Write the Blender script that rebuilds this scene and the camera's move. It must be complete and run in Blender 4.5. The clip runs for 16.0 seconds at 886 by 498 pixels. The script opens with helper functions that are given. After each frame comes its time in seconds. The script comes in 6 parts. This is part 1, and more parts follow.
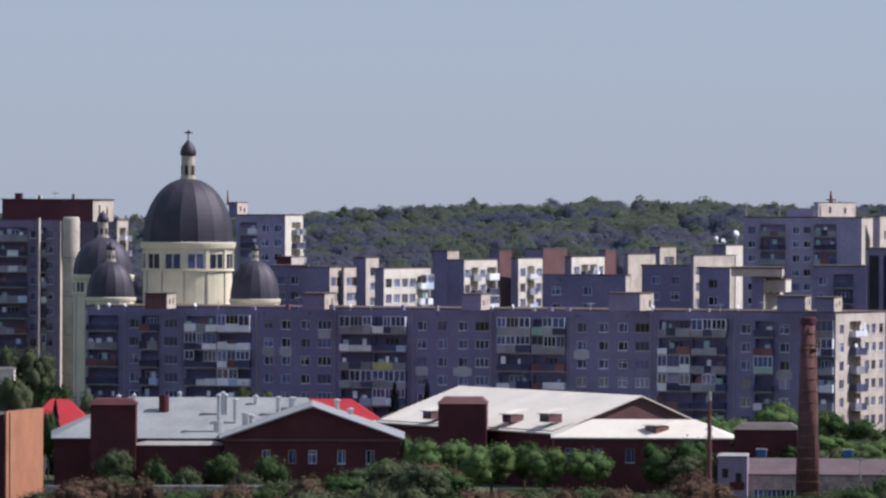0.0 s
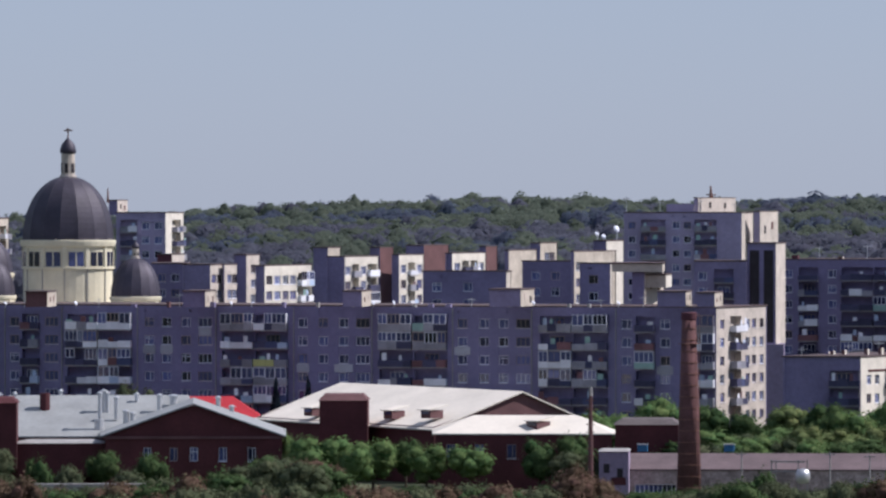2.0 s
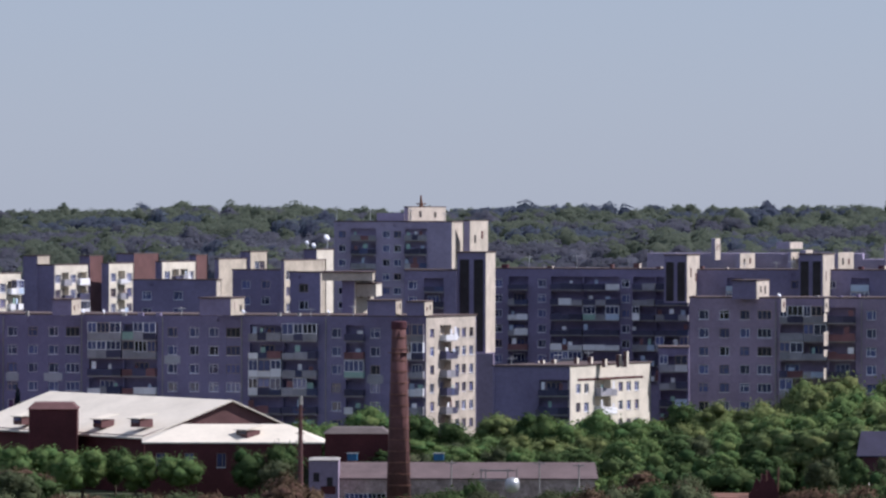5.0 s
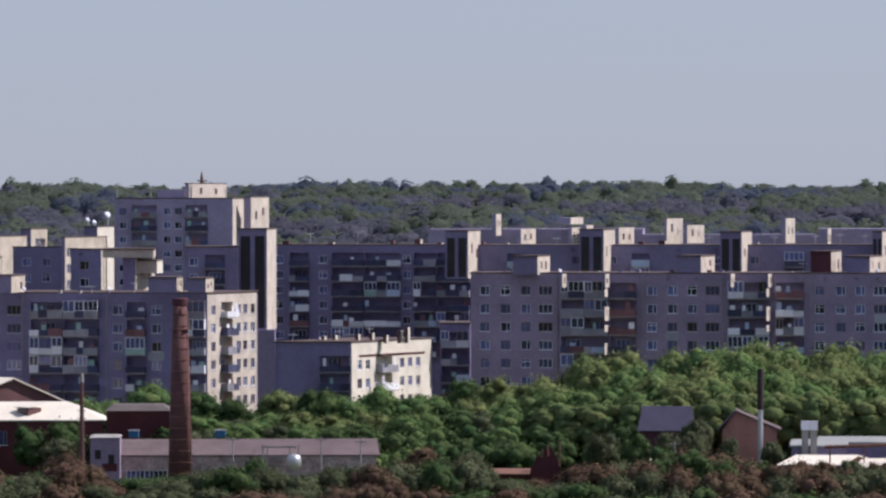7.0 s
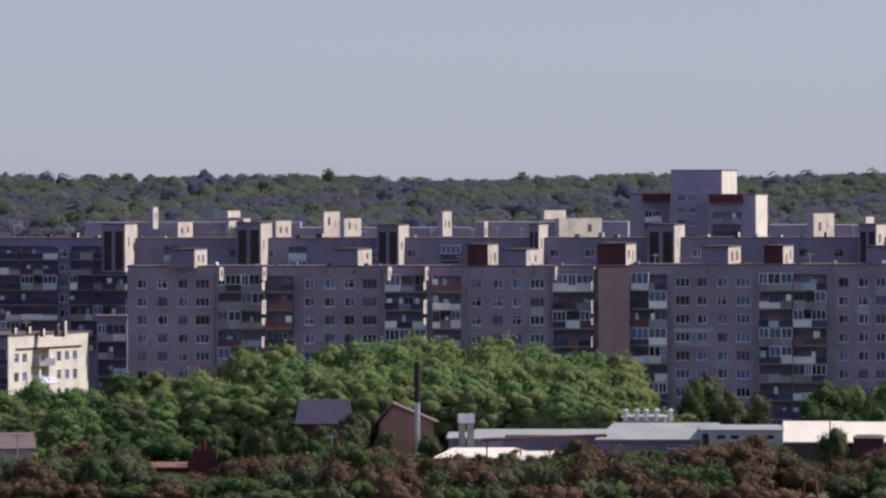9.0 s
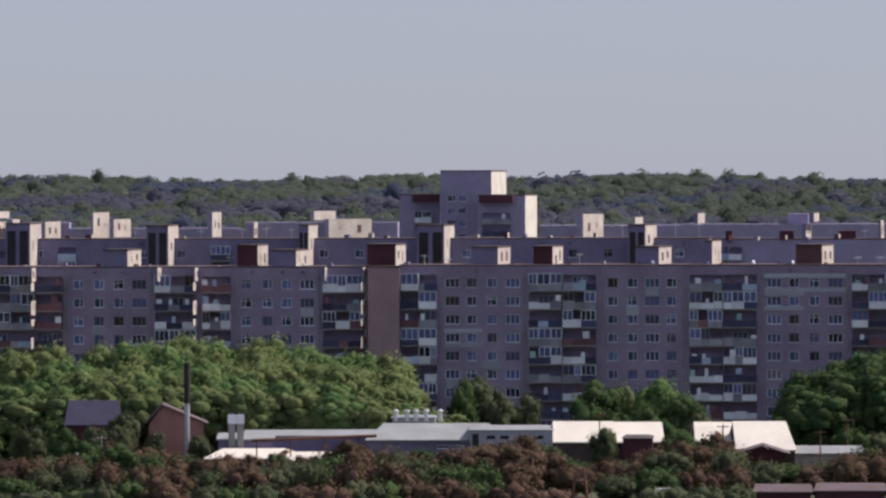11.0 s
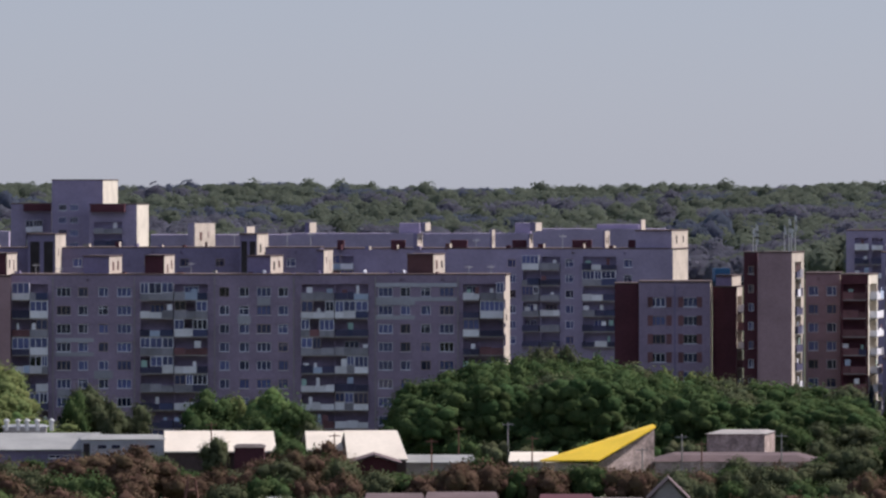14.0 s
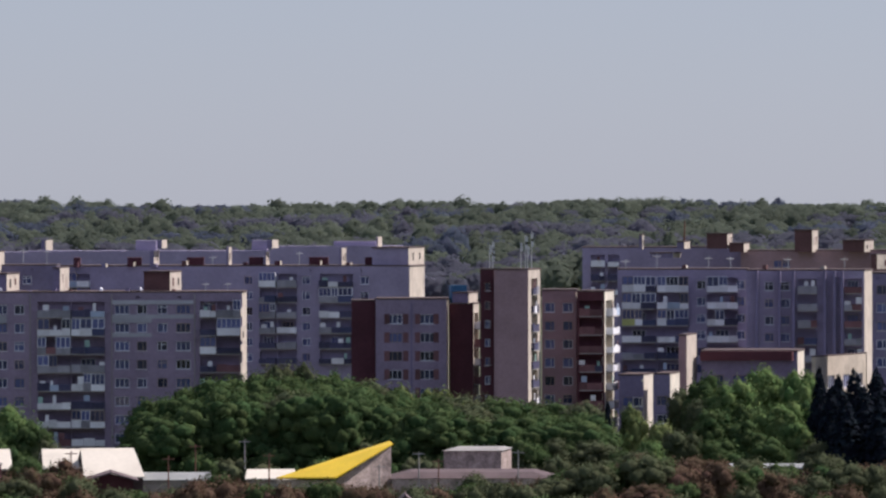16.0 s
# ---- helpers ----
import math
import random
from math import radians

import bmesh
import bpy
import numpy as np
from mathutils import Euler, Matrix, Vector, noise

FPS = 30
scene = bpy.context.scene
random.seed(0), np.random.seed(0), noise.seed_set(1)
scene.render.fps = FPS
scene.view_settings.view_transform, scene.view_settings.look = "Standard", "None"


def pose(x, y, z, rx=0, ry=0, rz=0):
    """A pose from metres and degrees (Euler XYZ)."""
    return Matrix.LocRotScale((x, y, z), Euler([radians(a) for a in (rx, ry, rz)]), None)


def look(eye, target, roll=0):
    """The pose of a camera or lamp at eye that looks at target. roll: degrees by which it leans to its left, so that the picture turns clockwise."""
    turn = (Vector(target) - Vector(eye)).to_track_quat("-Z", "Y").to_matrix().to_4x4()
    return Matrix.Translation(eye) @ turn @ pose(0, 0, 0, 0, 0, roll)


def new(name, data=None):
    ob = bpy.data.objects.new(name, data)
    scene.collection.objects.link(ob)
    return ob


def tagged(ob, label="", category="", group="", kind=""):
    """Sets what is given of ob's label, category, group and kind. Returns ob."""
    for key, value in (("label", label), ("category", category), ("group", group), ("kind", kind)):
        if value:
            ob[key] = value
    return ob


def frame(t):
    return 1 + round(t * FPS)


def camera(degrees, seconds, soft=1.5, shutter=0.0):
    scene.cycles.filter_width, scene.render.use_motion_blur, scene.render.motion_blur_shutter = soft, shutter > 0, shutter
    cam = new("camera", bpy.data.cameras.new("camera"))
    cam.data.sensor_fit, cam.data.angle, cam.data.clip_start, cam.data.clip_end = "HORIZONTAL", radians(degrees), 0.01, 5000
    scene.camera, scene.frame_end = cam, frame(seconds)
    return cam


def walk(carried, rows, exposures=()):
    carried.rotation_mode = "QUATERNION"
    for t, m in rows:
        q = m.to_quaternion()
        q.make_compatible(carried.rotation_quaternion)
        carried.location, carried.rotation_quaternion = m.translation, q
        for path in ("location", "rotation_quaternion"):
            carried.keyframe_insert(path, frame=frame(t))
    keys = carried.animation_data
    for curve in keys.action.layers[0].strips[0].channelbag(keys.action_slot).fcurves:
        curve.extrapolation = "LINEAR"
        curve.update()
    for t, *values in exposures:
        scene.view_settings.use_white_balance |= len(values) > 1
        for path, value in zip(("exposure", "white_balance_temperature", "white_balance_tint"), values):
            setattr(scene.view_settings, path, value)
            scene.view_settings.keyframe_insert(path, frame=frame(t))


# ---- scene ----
cam = camera(8.0, 16.0, soft=2.5)
EYE = 40.0
ROWS = [
    (0.0, 8.3861, -0.3883, -0.245),
    (0.5, 8.0480, -0.4068, -0.202),
    (1.0, 7.7625, -0.4599, -0.166),
    (1.5, 7.4773, -0.4766, -0.028),
    (2.0, 7.3040, -0.4178, 0.005),
    (2.5, 7.0178, -0.3707, -0.022),
    (3.0, 6.5468, -0.2268, -0.075),
    (3.5, 6.0042, -0.2324, -0.018),
    (4.0, 5.5560, -0.2893, -0.022),
    (6.5, 3.2679, -0.4187, -0.053),
    (7.0, 2.7024, -0.5491, 0.064),
    (7.5, 1.8407, -0.5265, 0.047),
    (8.0, 0.8430, -0.5940, 0.054),
    (8.5, 0.1683, -0.6322, 0.056),
    (9.0, -0.3983, -0.6137, 0.070),
    (11.5, -3.0596, -0.6163, 0.100),
    (12.0, -3.7195, -0.6173, 0.093),
    (12.5, -4.4487, -0.6030, 0.040),
    (13.0, -4.9808, -0.5983, 0.064),
    (13.5, -5.4261, -0.6077, 0.003),
    (14.0, -5.9911, -0.5300, 0.026),
    (14.5, -6.6976, -0.4904, 0.035),
    (15.0, -7.3100, -0.4355, 0.080),
    (15.5, -7.8328, -0.4277, 0.028),
    (16.0, -8.3730, -0.3775, 0.087),
]
walk(cam, [(t, pose(0, 0, EYE, 90 + pitch, roll, yaw)) for t, yaw, pitch, roll in ROWS],
     [(0.0, 0.0, 5720.0, 17.0), (4.0, 0.02, 5750.0, 17.0), (7.0, 0.05, 5950.0, 18.0), (9.0, 0.02, 6080.0, 19.0), (12.5, -0.04, 6180.0, 20.0), (16.0, 0.03, 6180.0, 19.0)])

# ---- light ----
SUN_AZ, SUN_EL = 78.0, 46.0          # degrees clockwise from straight ahead, and up
world = bpy.data.worlds.new("world")
scene.world = world
world.use_nodes = True
wn = world.node_tree.nodes
sky = wn.new("ShaderNodeTexSky")
sky.sky_type, sky.sun_disc = "NISHITA", False
sky.sun_elevation, sky.sun_rotation = radians(SUN_EL), radians(SUN_AZ)
sky.altitude, sky.air_density, sky.dust_density, sky.ozone_density = 100.0, 1.0, 0.3, 5.0
wn["Background"].inputs["Strength"].default_value = 0.075
haze = wn.new("ShaderNodeMix")         # clear sky whitened by even spring haze
haze.data_type = "RGBA"
haze.inputs["Factor"].default_value = 0.62
haze.inputs["B"].default_value = (5.9, 6.5, 7.6, 1.0)
world.node_tree.links.new(sky.outputs["Color"], haze.inputs["A"])
world.node_tree.links.new(haze.outputs["Result"], wn["Background"].inputs["Color"])
sun = new("sun", bpy.data.lights.new("sun", "SUN"))
sun.data.energy, sun.data.angle, sun.data.color = 6.0, radians(0.5), (1.0, 0.91, 0.78)
sx, sy = math.sin(radians(SUN_AZ)), math.cos(radians(SUN_AZ))
ce, se = math.cos(radians(SUN_EL)), math.sin(radians(SUN_EL))
sun.matrix_world = look((900 * sx * ce, 900 * sy * ce, 900 * se), (0, 0, 0))
scene.view_settings.exposure = 0.0

# ---- materials ----
def mat(name, base, rough=0.85, var=0.25, big=6.0, small=0.8, bump=0.2, metal=0.0, spread=0.0, island=0.0, hue=0.0, spec=0.3, relief=0.05):
    """A weathered surface: large stains, fine grain, relief, and a spread of tone from object to object or from island to island."""
    m = bpy.data.materials.new(name)
    m.use_nodes = True
    n, l = m.node_tree.nodes, m.node_tree.links
    b = n["Principled BSDF"]
    b.inputs["Roughness"].default_value, b.inputs["Metallic"].default_value = rough, metal
    b.inputs["Specular IOR Level"].default_value = spec
    geo = n.new("ShaderNodeNewGeometry")
    total = None
    for size, amount, detail in ((big, var, 4.0), (small, var * 0.6, 6.0)):
        t = n.new("ShaderNodeTexNoise")
        t.inputs["Scale"].default_value, t.inputs["Detail"].default_value = 1.0 / size, detail
        l.new(geo.outputs["Position"], t.inputs["Vector"])
        r = n.new("ShaderNodeMapRange")
        r.inputs["From Min"].default_value, r.inputs["From Max"].default_value = 0.25, 0.75
        r.inputs["To Min"].default_value, r.inputs["To Max"].default_value = 1 - amount, 1 + amount
        l.new(t.outputs["Fac"], r.inputs["Value"])
        fine = t
        if total is None:
            total = r.outputs["Result"]
        else:
            k = n.new("ShaderNodeMath")
            k.operation = "MULTIPLY"
            l.new(total, k.inputs[0]), l.new(r.outputs["Result"], k.inputs[1])
            total = k.outputs[0]
    rnd = None
    if island:
        rnd, width = geo.outputs["Random Per Island"], island
    elif spread:
        info = n.new("ShaderNodeObjectInfo")
        rnd, width = info.outputs["Random"], spread
    hsv = n.new("ShaderNodeHueSaturation")
    hsv.inputs["Color"].default_value = (*base, 1)
    if rnd is not None:
        r = n.new("ShaderNodeMapRange")
        r.inputs["To Min"].default_value, r.inputs["To Max"].default_value = 1 - width, 1 + width
        l.new(rnd, r.inputs["Value"])
        k = n.new("ShaderNodeMath")
        k.operation = "MULTIPLY"
        l.new(total, k.inputs[0]), l.new(r.outputs["Result"], k.inputs[1])
        total = k.outputs[0]
        if hue:
            q = n.new("ShaderNodeMapRange")
            q.inputs["To Min"].default_value, q.inputs["To Max"].default_value = 0.5 + hue, 0.5 - hue
            l.new(rnd, q.inputs["Value"])
            l.new(q.outputs["Result"], hsv.inputs["Hue"])
    l.new(total, hsv.inputs["Value"])
    l.new(hsv.outputs["Color"], b.inputs["Base Color"])
    if bump:
        u = n.new("ShaderNodeBump")
        u.inputs["Strength"].default_value, u.inputs["Distance"].default_value = bump, relief
        l.new(fine.outputs["Fac"], u.inputs["Height"])
        l.new(u.outputs["Normal"], b.inputs["Normal"])
    return m


def leafy(name, base, light=0.5, island=0.45, hue=0.03, rough=0.6, big=2.5, var=0.3, relief=0.35):
    """Leaves: a tone for every clump, leafy relief, light coming through."""
    m = mat(name, base, rough, var, big, big * 0.16, 0.8, 0.0, 0.0, island, hue, 0.04, relief)
    n, l = m.node_tree.nodes, m.node_tree.links
    t = n.new("ShaderNodeBsdfTranslucent")
    mix = n.new("ShaderNodeMixShader")
    mix.inputs["Fac"].default_value = light
    hsv = n["Hue/Saturation/Value"]
    l.new(hsv.outputs["Color"], t.inputs["Color"])
    l.new(n["Principled BSDF"].outputs["BSDF"], mix.inputs[1])
    l.new(t.outputs["BSDF"], mix.inputs[2])
    l.new(mix.outputs["Shader"], n["Material Output"].inputs["Surface"])
    return m


# grey fronts hold the blue-violet of shade in their colours
M_GREYBLUE = mat("grey_brick_shaded", (0.183, 0.168, 0.285), 0.9, 0.2, 5.0, 0.5)
M_GREY = mat("silicate_brick_shaded", (0.262, 0.212, 0.298), 0.9, 0.2, 5.0, 0.5)
M_GREY2 = mat("grey_panel_shaded", (0.19, 0.168, 0.275), 0.9, 0.2, 6.0, 0.6)
M_DIM = mat("dim_panel_shaded", (0.20, 0.17, 0.255), 0.9, 0.2, 6.0, 0.6)
# haze over the farther blocks mixed into this lighter, bluer wall colour
M_HAZED = mat("hazed_grey_panel", (0.30, 0.265, 0.385), 0.9, 0.16, 6.0, 0.6)
# pale walls, also laid on sunward flanks with the sunlight in their colour
M_CREAM = mat("cream_and_sunlit_brick", (0.47, 0.42, 0.37), 0.9, 0.22, 2.5, 0.5)
M_BEIGE = mat("beige_and_sunlit_plaster", (0.44, 0.39, 0.33), 0.9, 0.22, 2.5, 0.5)
M_WHITE = mat("white_and_sunlit_plaster", (0.60, 0.56, 0.49), 0.85, 0.16, 3.0, 0.5)
M_PEEL = mat("peeling_plaster", (0.34, 0.275, 0.26), 0.9, 0.45, 1.6, 0.4)
M_RED = mat("red_brick", (0.075, 0.023, 0.027), 0.9, 0.25, 4.0, 0.4)
M_MAROON = mat("maroon_brick", (0.088, 0.032, 0.044), 0.9, 0.2, 4.0, 0.4)
M_ORANGE = mat("orange_brick", (0.36, 0.16, 0.09), 0.9, 0.18, 3.0, 0.3)
M_BROWN = mat("brown_render", (0.12, 0.062, 0.064), 0.9, 0.2, 3.0, 0.4)
M_ROSE = mat("faded_rose_brick", (0.33, 0.225, 0.25), 0.9, 0.15, 4.0, 0.4)
M_ROOFDARK = mat("roofing_felt", (0.10, 0.085, 0.085), 0.95, 0.3, 3.0, 0.5)
M_CAP = mat("parapet_cap", (0.09, 0.065, 0.065), 0.9, 0.3, 2.0, 0.4)
M_ROOFWHITE = mat("zinc_sheet_roof", (0.62, 0.575, 0.50), 0.8, 0.10, 5.0, 0.7, 0.1, 0.0, 0.0, 0.06)
M_ROOFGREY = mat("weathered_sheet_roof", (0.25, 0.26, 0.26), 0.6, 0.16, 4.0, 0.6, 0.1, 0.0, 0.0, 0.06)
M_ROOFRED = mat("red_sheet_roof", (0.36, 0.022, 0.03), 0.6, 0.14, 3.0, 0.5)
M_ROOFSLATE = mat("asbestos_slate", (0.115, 0.085, 0.09), 0.9, 0.2, 3.0, 0.5, 0.3, 0.0, 0.0, 0.08)
M_YELLOW = mat("yellow_sheet_roof", (0.72, 0.50, 0.03), 0.6, 0.1, 4.0, 0.5)
M_BLUE = mat("blue_sheet", (0.035, 0.13, 0.26), 0.5, 0.15, 2.0, 0.4)
M_NAVY = mat("dark_blue_roof", (0.028, 0.026, 0.055), 0.7, 0.2, 2.0, 0.4)
M_DOME = mat("dark_copper_sheet", (0.048, 0.042, 0.06), 0.6, 0.22, 2.5, 0.5, 0.15, 0.35, 0.12, 0.0, 0.0, 0.5)
M_CONC = mat("concrete", (0.28, 0.27, 0.265), 0.9, 0.2, 2.0, 0.3)
M_STEEL = mat("galvanised_steel", (0.55, 0.56, 0.57), 0.4, 0.12, 1.0, 0.2, 0.05, 0.7)
M_RUST = mat("rusty_steel", (0.16, 0.08, 0.06), 0.8, 0.3, 1.0, 0.2)
M_SOOT = mat("sooty_steel", (0.035, 0.025, 0.028), 0.8, 0.3, 1.0, 0.2)
M_TERRA = mat("terracotta_render", (0.40, 0.20, 0.165), 0.9, 0.15, 3.0, 0.4)
# flat dark colour in place of the shade inside openings
M_DARK = mat("unlit_opening", (0.035, 0.03, 0.035), 0.9, 0.3, 2.0, 0.4)
M_FRAME = mat("white_window_frame", (0.66, 0.68, 0.76), 0.5, 0.08, 2.0, 0.3, 0.0, 0.0, 0.15)
M_FRAMEOLD = mat("old_wooden_frame", (0.33, 0.27, 0.25), 0.7, 0.2, 2.0, 0.3, 0.0, 0.0, 0.4)
# blue of the haze put into the pane's base colour
M_PANE = mat("haze_blue_glass", (0.055, 0.065, 0.15), 0.08, 0.3, 3.0, 1.0, 0.0, 0.0, 0.9, 0.0, 0.0, 0.5)
M_PANEL = {
    "w": mat("white_cladding", (0.66, 0.67, 0.72), 0.6, 0.12, 2.0, 0.4, 0.1, 0.0, 0.18),
    "g": mat("grey_cladding", (0.24, 0.24, 0.28), 0.7, 0.2, 2.0, 0.4, 0.1, 0.0, 0.25),
    "n": mat("navy_cladding", (0.05, 0.06, 0.13), 0.7, 0.2, 2.0, 0.4, 0.1, 0.0, 0.3),
    # dark cladding is tinted with the haze's blue as well
    "d": mat("dark_cladding", (0.05, 0.05, 0.095), 0.8, 0.2, 2.0, 0.4, 0.1, 0.0, 0.3),
    "r": mat("rust_cladding", (0.15, 0.075, 0.085), 0.8, 0.2, 2.0, 0.4, 0.1, 0.0, 0.3),
    "t": mat("pale_green_cladding", (0.26, 0.40, 0.37), 0.7, 0.15, 2.0, 0.4, 0.1, 0.0, 0.15),
    "b": mat("pale_blue_cladding", (0.36, 0.44, 0.58), 0.7, 0.15, 2.0, 0.4, 0.1, 0.0, 0.15),
    "y": mat("olive_cladding", (0.40, 0.42, 0.16), 0.7, 0.15, 2.0, 0.4, 0.1, 0.0, 0.1),
}
M_INSUL = mat("insulation_render", (0.34, 0.35, 0.40), 0.9, 0.1, 3.0, 0.5, 0.1, 0.0, 0.2)
M_BARK = mat("bark", (0.09, 0.07, 0.055), 0.95, 0.3, 1.0, 0.2)
M_GROUND = mat("rough_grass", (0.075, 0.085, 0.045), 0.95, 0.4, 30.0, 2.0)
M_LEAF = {
    "lime": leafy("spring_leaves", (0.112, 0.176, 0.066), 0.3, 0.10, 0.03, 0.9),
    "dark": leafy("chestnut_leaves", (0.058, 0.094, 0.038), 0.28, 0.10, 0.03, 0.9),
    "olive": leafy("olive_leaves", (0.084, 0.100, 0.056), 0.3, 0.10, 0.03, 0.9),
    "yg": leafy("yellow_green_leaves", (0.148, 0.190, 0.078), 0.35, 0.10, 0.03, 0.9),
    "red": leafy("budding_brown_twigs", (0.108, 0.074, 0.052), 0.25, 0.12, 0.03, 0.9),
    "con": leafy("fir_needles", (0.011, 0.016, 0.024), 0.1, 0.3, 0.03, 0.9),
}
# distance haze is mixed into these woods' base colours, pale and bluish
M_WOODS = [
    leafy("hazy_green_woods", (0.168, 0.200, 0.160), 0.7, 0.05, 0.02, 0.9, 60.0, 0.22, 0.5),
    leafy("hazy_brown_woods", (0.165, 0.172, 0.222), 0.7, 0.05, 0.02, 0.9, 60.0, 0.2, 0.5),
    leafy("hazy_pine_woods", (0.130, 0.155, 0.215), 0.7, 0.05, 0.02, 0.9, 60.0, 0.2, 0.5),
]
M_DRUM = mat("church_render", (0.60, 0.56, 0.42), 0.85, 0.10, 3.0, 0.5)

# ---- geometry helpers ----
FOC = 784.0 / math.tan(radians(4.0))
MID = 2425.0
WORLD_OF = {}


def at(u, v, d):
    """A place by bearing u, drop v below the eye's level (both in small equal angles) and distance d."""
    a = (u - MID) / FOC
    return Vector((d * math.sin(a), d * math.cos(a), EYE - v * d / FOC))


def rise(v, d):
    return EYE - v * d / FOC


class Shape:
    def __init__(self):
        self.v, self.f = [], []

    def face(self, *pts):
        k = len(self.v)
        self.v += [tuple(p) for p in pts]
        self.f.append(tuple(range(k, k + len(pts))))
        return self

    def box(self, x0, x1, y0, y1, z0, z1):
        k = len(self.v)
        self.v += [(x, y, z) for z in (z0, z1) for x, y in ((x0, y0), (x1, y0), (x1, y1), (x0, y1))]
        self.f += [tuple(k + i for i in q) for q in ((3, 2, 1, 0), (4, 5, 6, 7), (0, 1, 5, 4), (1, 2, 6, 5), (2, 3, 7, 6), (3, 0, 4, 7))]
        return self

    def solid(self, low, high):
        """A closed body between two rings of points."""
        k, n = len(self.v), len(low)
        self.v += [tuple(p) for p in low] + [tuple(p) for p in high]
        self.f += [tuple(k + i for i in range(n))[::-1], tuple(k + n + i for i in range(n))]
        self.f += [(k + i, k + (i + 1) % n, k + n + (i + 1) % n, k + n + i) for i in range(n)]
        return self

    def spin(self, profile, n=32, turn=0.0):
        """A body of revolution from (radius, height) pairs."""
        k = len(self.v)
        for r, z in profile:
            for i in range(n):
                a = 2 * math.pi * (i + turn) / n
                self.v.append((r * math.cos(a), r * math.sin(a), z))
        for j in range(len(profile) - 1):
            for i in range(n):
                i2 = (i + 1) % n
                self.f.append((k + j * n + i, k + j * n + i2, k + (j + 1) * n + i2, k + (j + 1) * n + i))
        self.f.append(tuple(k + (len(profile) - 1) * n + i for i in range(n)))
        self.f.append(tuple(k + i for i in range(n))[::-1])
        return self

    def tube(self, p, q, r0, r1=None, n=8):
        p, q = Vector(p), Vector(q)
        r1 = r0 if r1 is None else r1
        w = (q - p).normalized()
        a = w.orthogonal().normalized()
        b = w.cross(a)
        ring = lambda c, r: [c + r * (math.cos(2 * math.pi * i / n) * a + math.sin(2 * math.pi * i / n) * b) for i in range(n)]
        return self.solid(ring(p, r0), ring(q, r1))

    def sweep(self, pts, r, n=5):
        """One round bar along a line of points."""
        pts = [Vector(p) for p in pts]
        k = len(self.v)
        for i, p in enumerate(pts):
            w = (pts[min(i + 1, len(pts) - 1)] - pts[max(i - 1, 0)]).normalized()
            a = w.cross(Vector((0.31, 0.77, 0.11))).normalized()
            b = w.cross(a)
            self.v += [tuple(p + r * (math.cos(2 * math.pi * j / n) * a + math.sin(2 * math.pi * j / n) * b)) for j in range(n)]
        for i in range(len(pts) - 1):
            for j in range(n):
                j2 = (j + 1) % n
                self.f.append((k + i * n + j, k + i * n + j2, k + (i + 1) * n + j2, k + (i + 1) * n + j))
        return self

    def mesh(self, name, material, smooth=False):
        me = bpy.data.meshes.new(name)
        index, verts, faces = {}, [], []
        for p in self.v:
            key = (round(p[0], 3), round(p[1], 3), round(p[2], 3))
            if key not in index:
                index[key] = len(verts)
                verts.append(p)
        at_index = [index[(round(p[0], 3), round(p[1], 3), round(p[2], 3))] for p in self.v]
        for q in self.f:
            ring = [i for k, i in enumerate([at_index[j] for j in q])]
            ring = [i for k, i in enumerate(ring) if i != ring[k - 1]]
            if len(ring) > 2 and len(set(ring)) == len(ring):
                faces.append(ring)
        me.from_pydata(verts, [], faces)
        me.materials.append(material)
        if smooth:
            me.polygons.foreach_set("use_smooth", [True] * len(me.polygons))
        me.update()
        return me


def thing(name, m, label, category, group="", kind=""):
    ob = new(name)
    ob.matrix_basis = m
    WORLD_OF[ob] = m
    return tagged(ob, label, category, group, kind)


def part(name, shape, material, parent, label="", m=None, smooth=False):
    """One mesh under a thing or a part; shape is in world axes unless m gives the place of its own axes."""
    me = shape if isinstance(shape, bpy.types.Mesh) else shape.mesh(name, material, smooth)
    ob = new(name, me)
    ob.parent = parent
    m = m if m is not None else Matrix()
    ob.matrix_basis = WORLD_OF[parent].inverted() @ m
    WORLD_OF[ob] = m
    return tagged(ob, label)


def single(name, shape, material, m, label, category, group="", kind="", smooth=False):
    ob = new(name, shape if isinstance(shape, bpy.types.Mesh) else shape.mesh(name, material, smooth))
    ob.matrix_basis = m
    WORLD_OF[ob] = m
    return tagged(ob, label, category, group, kind)


def along(p0, p1):
    """Axes with x from p0 to p1 on the ground, y to the left of it (into the building), z up."""
    w = Vector((p1[0] - p0[0], p1[1] - p0[1], 0))
    return Matrix.Translation((p0[0], p0[1], 0)) @ Matrix.Rotation(math.atan2(w.y, w.x), 4, "Z"), w.length


# ---- windows and balconies, shared meshes ----
WINDOWS = {}


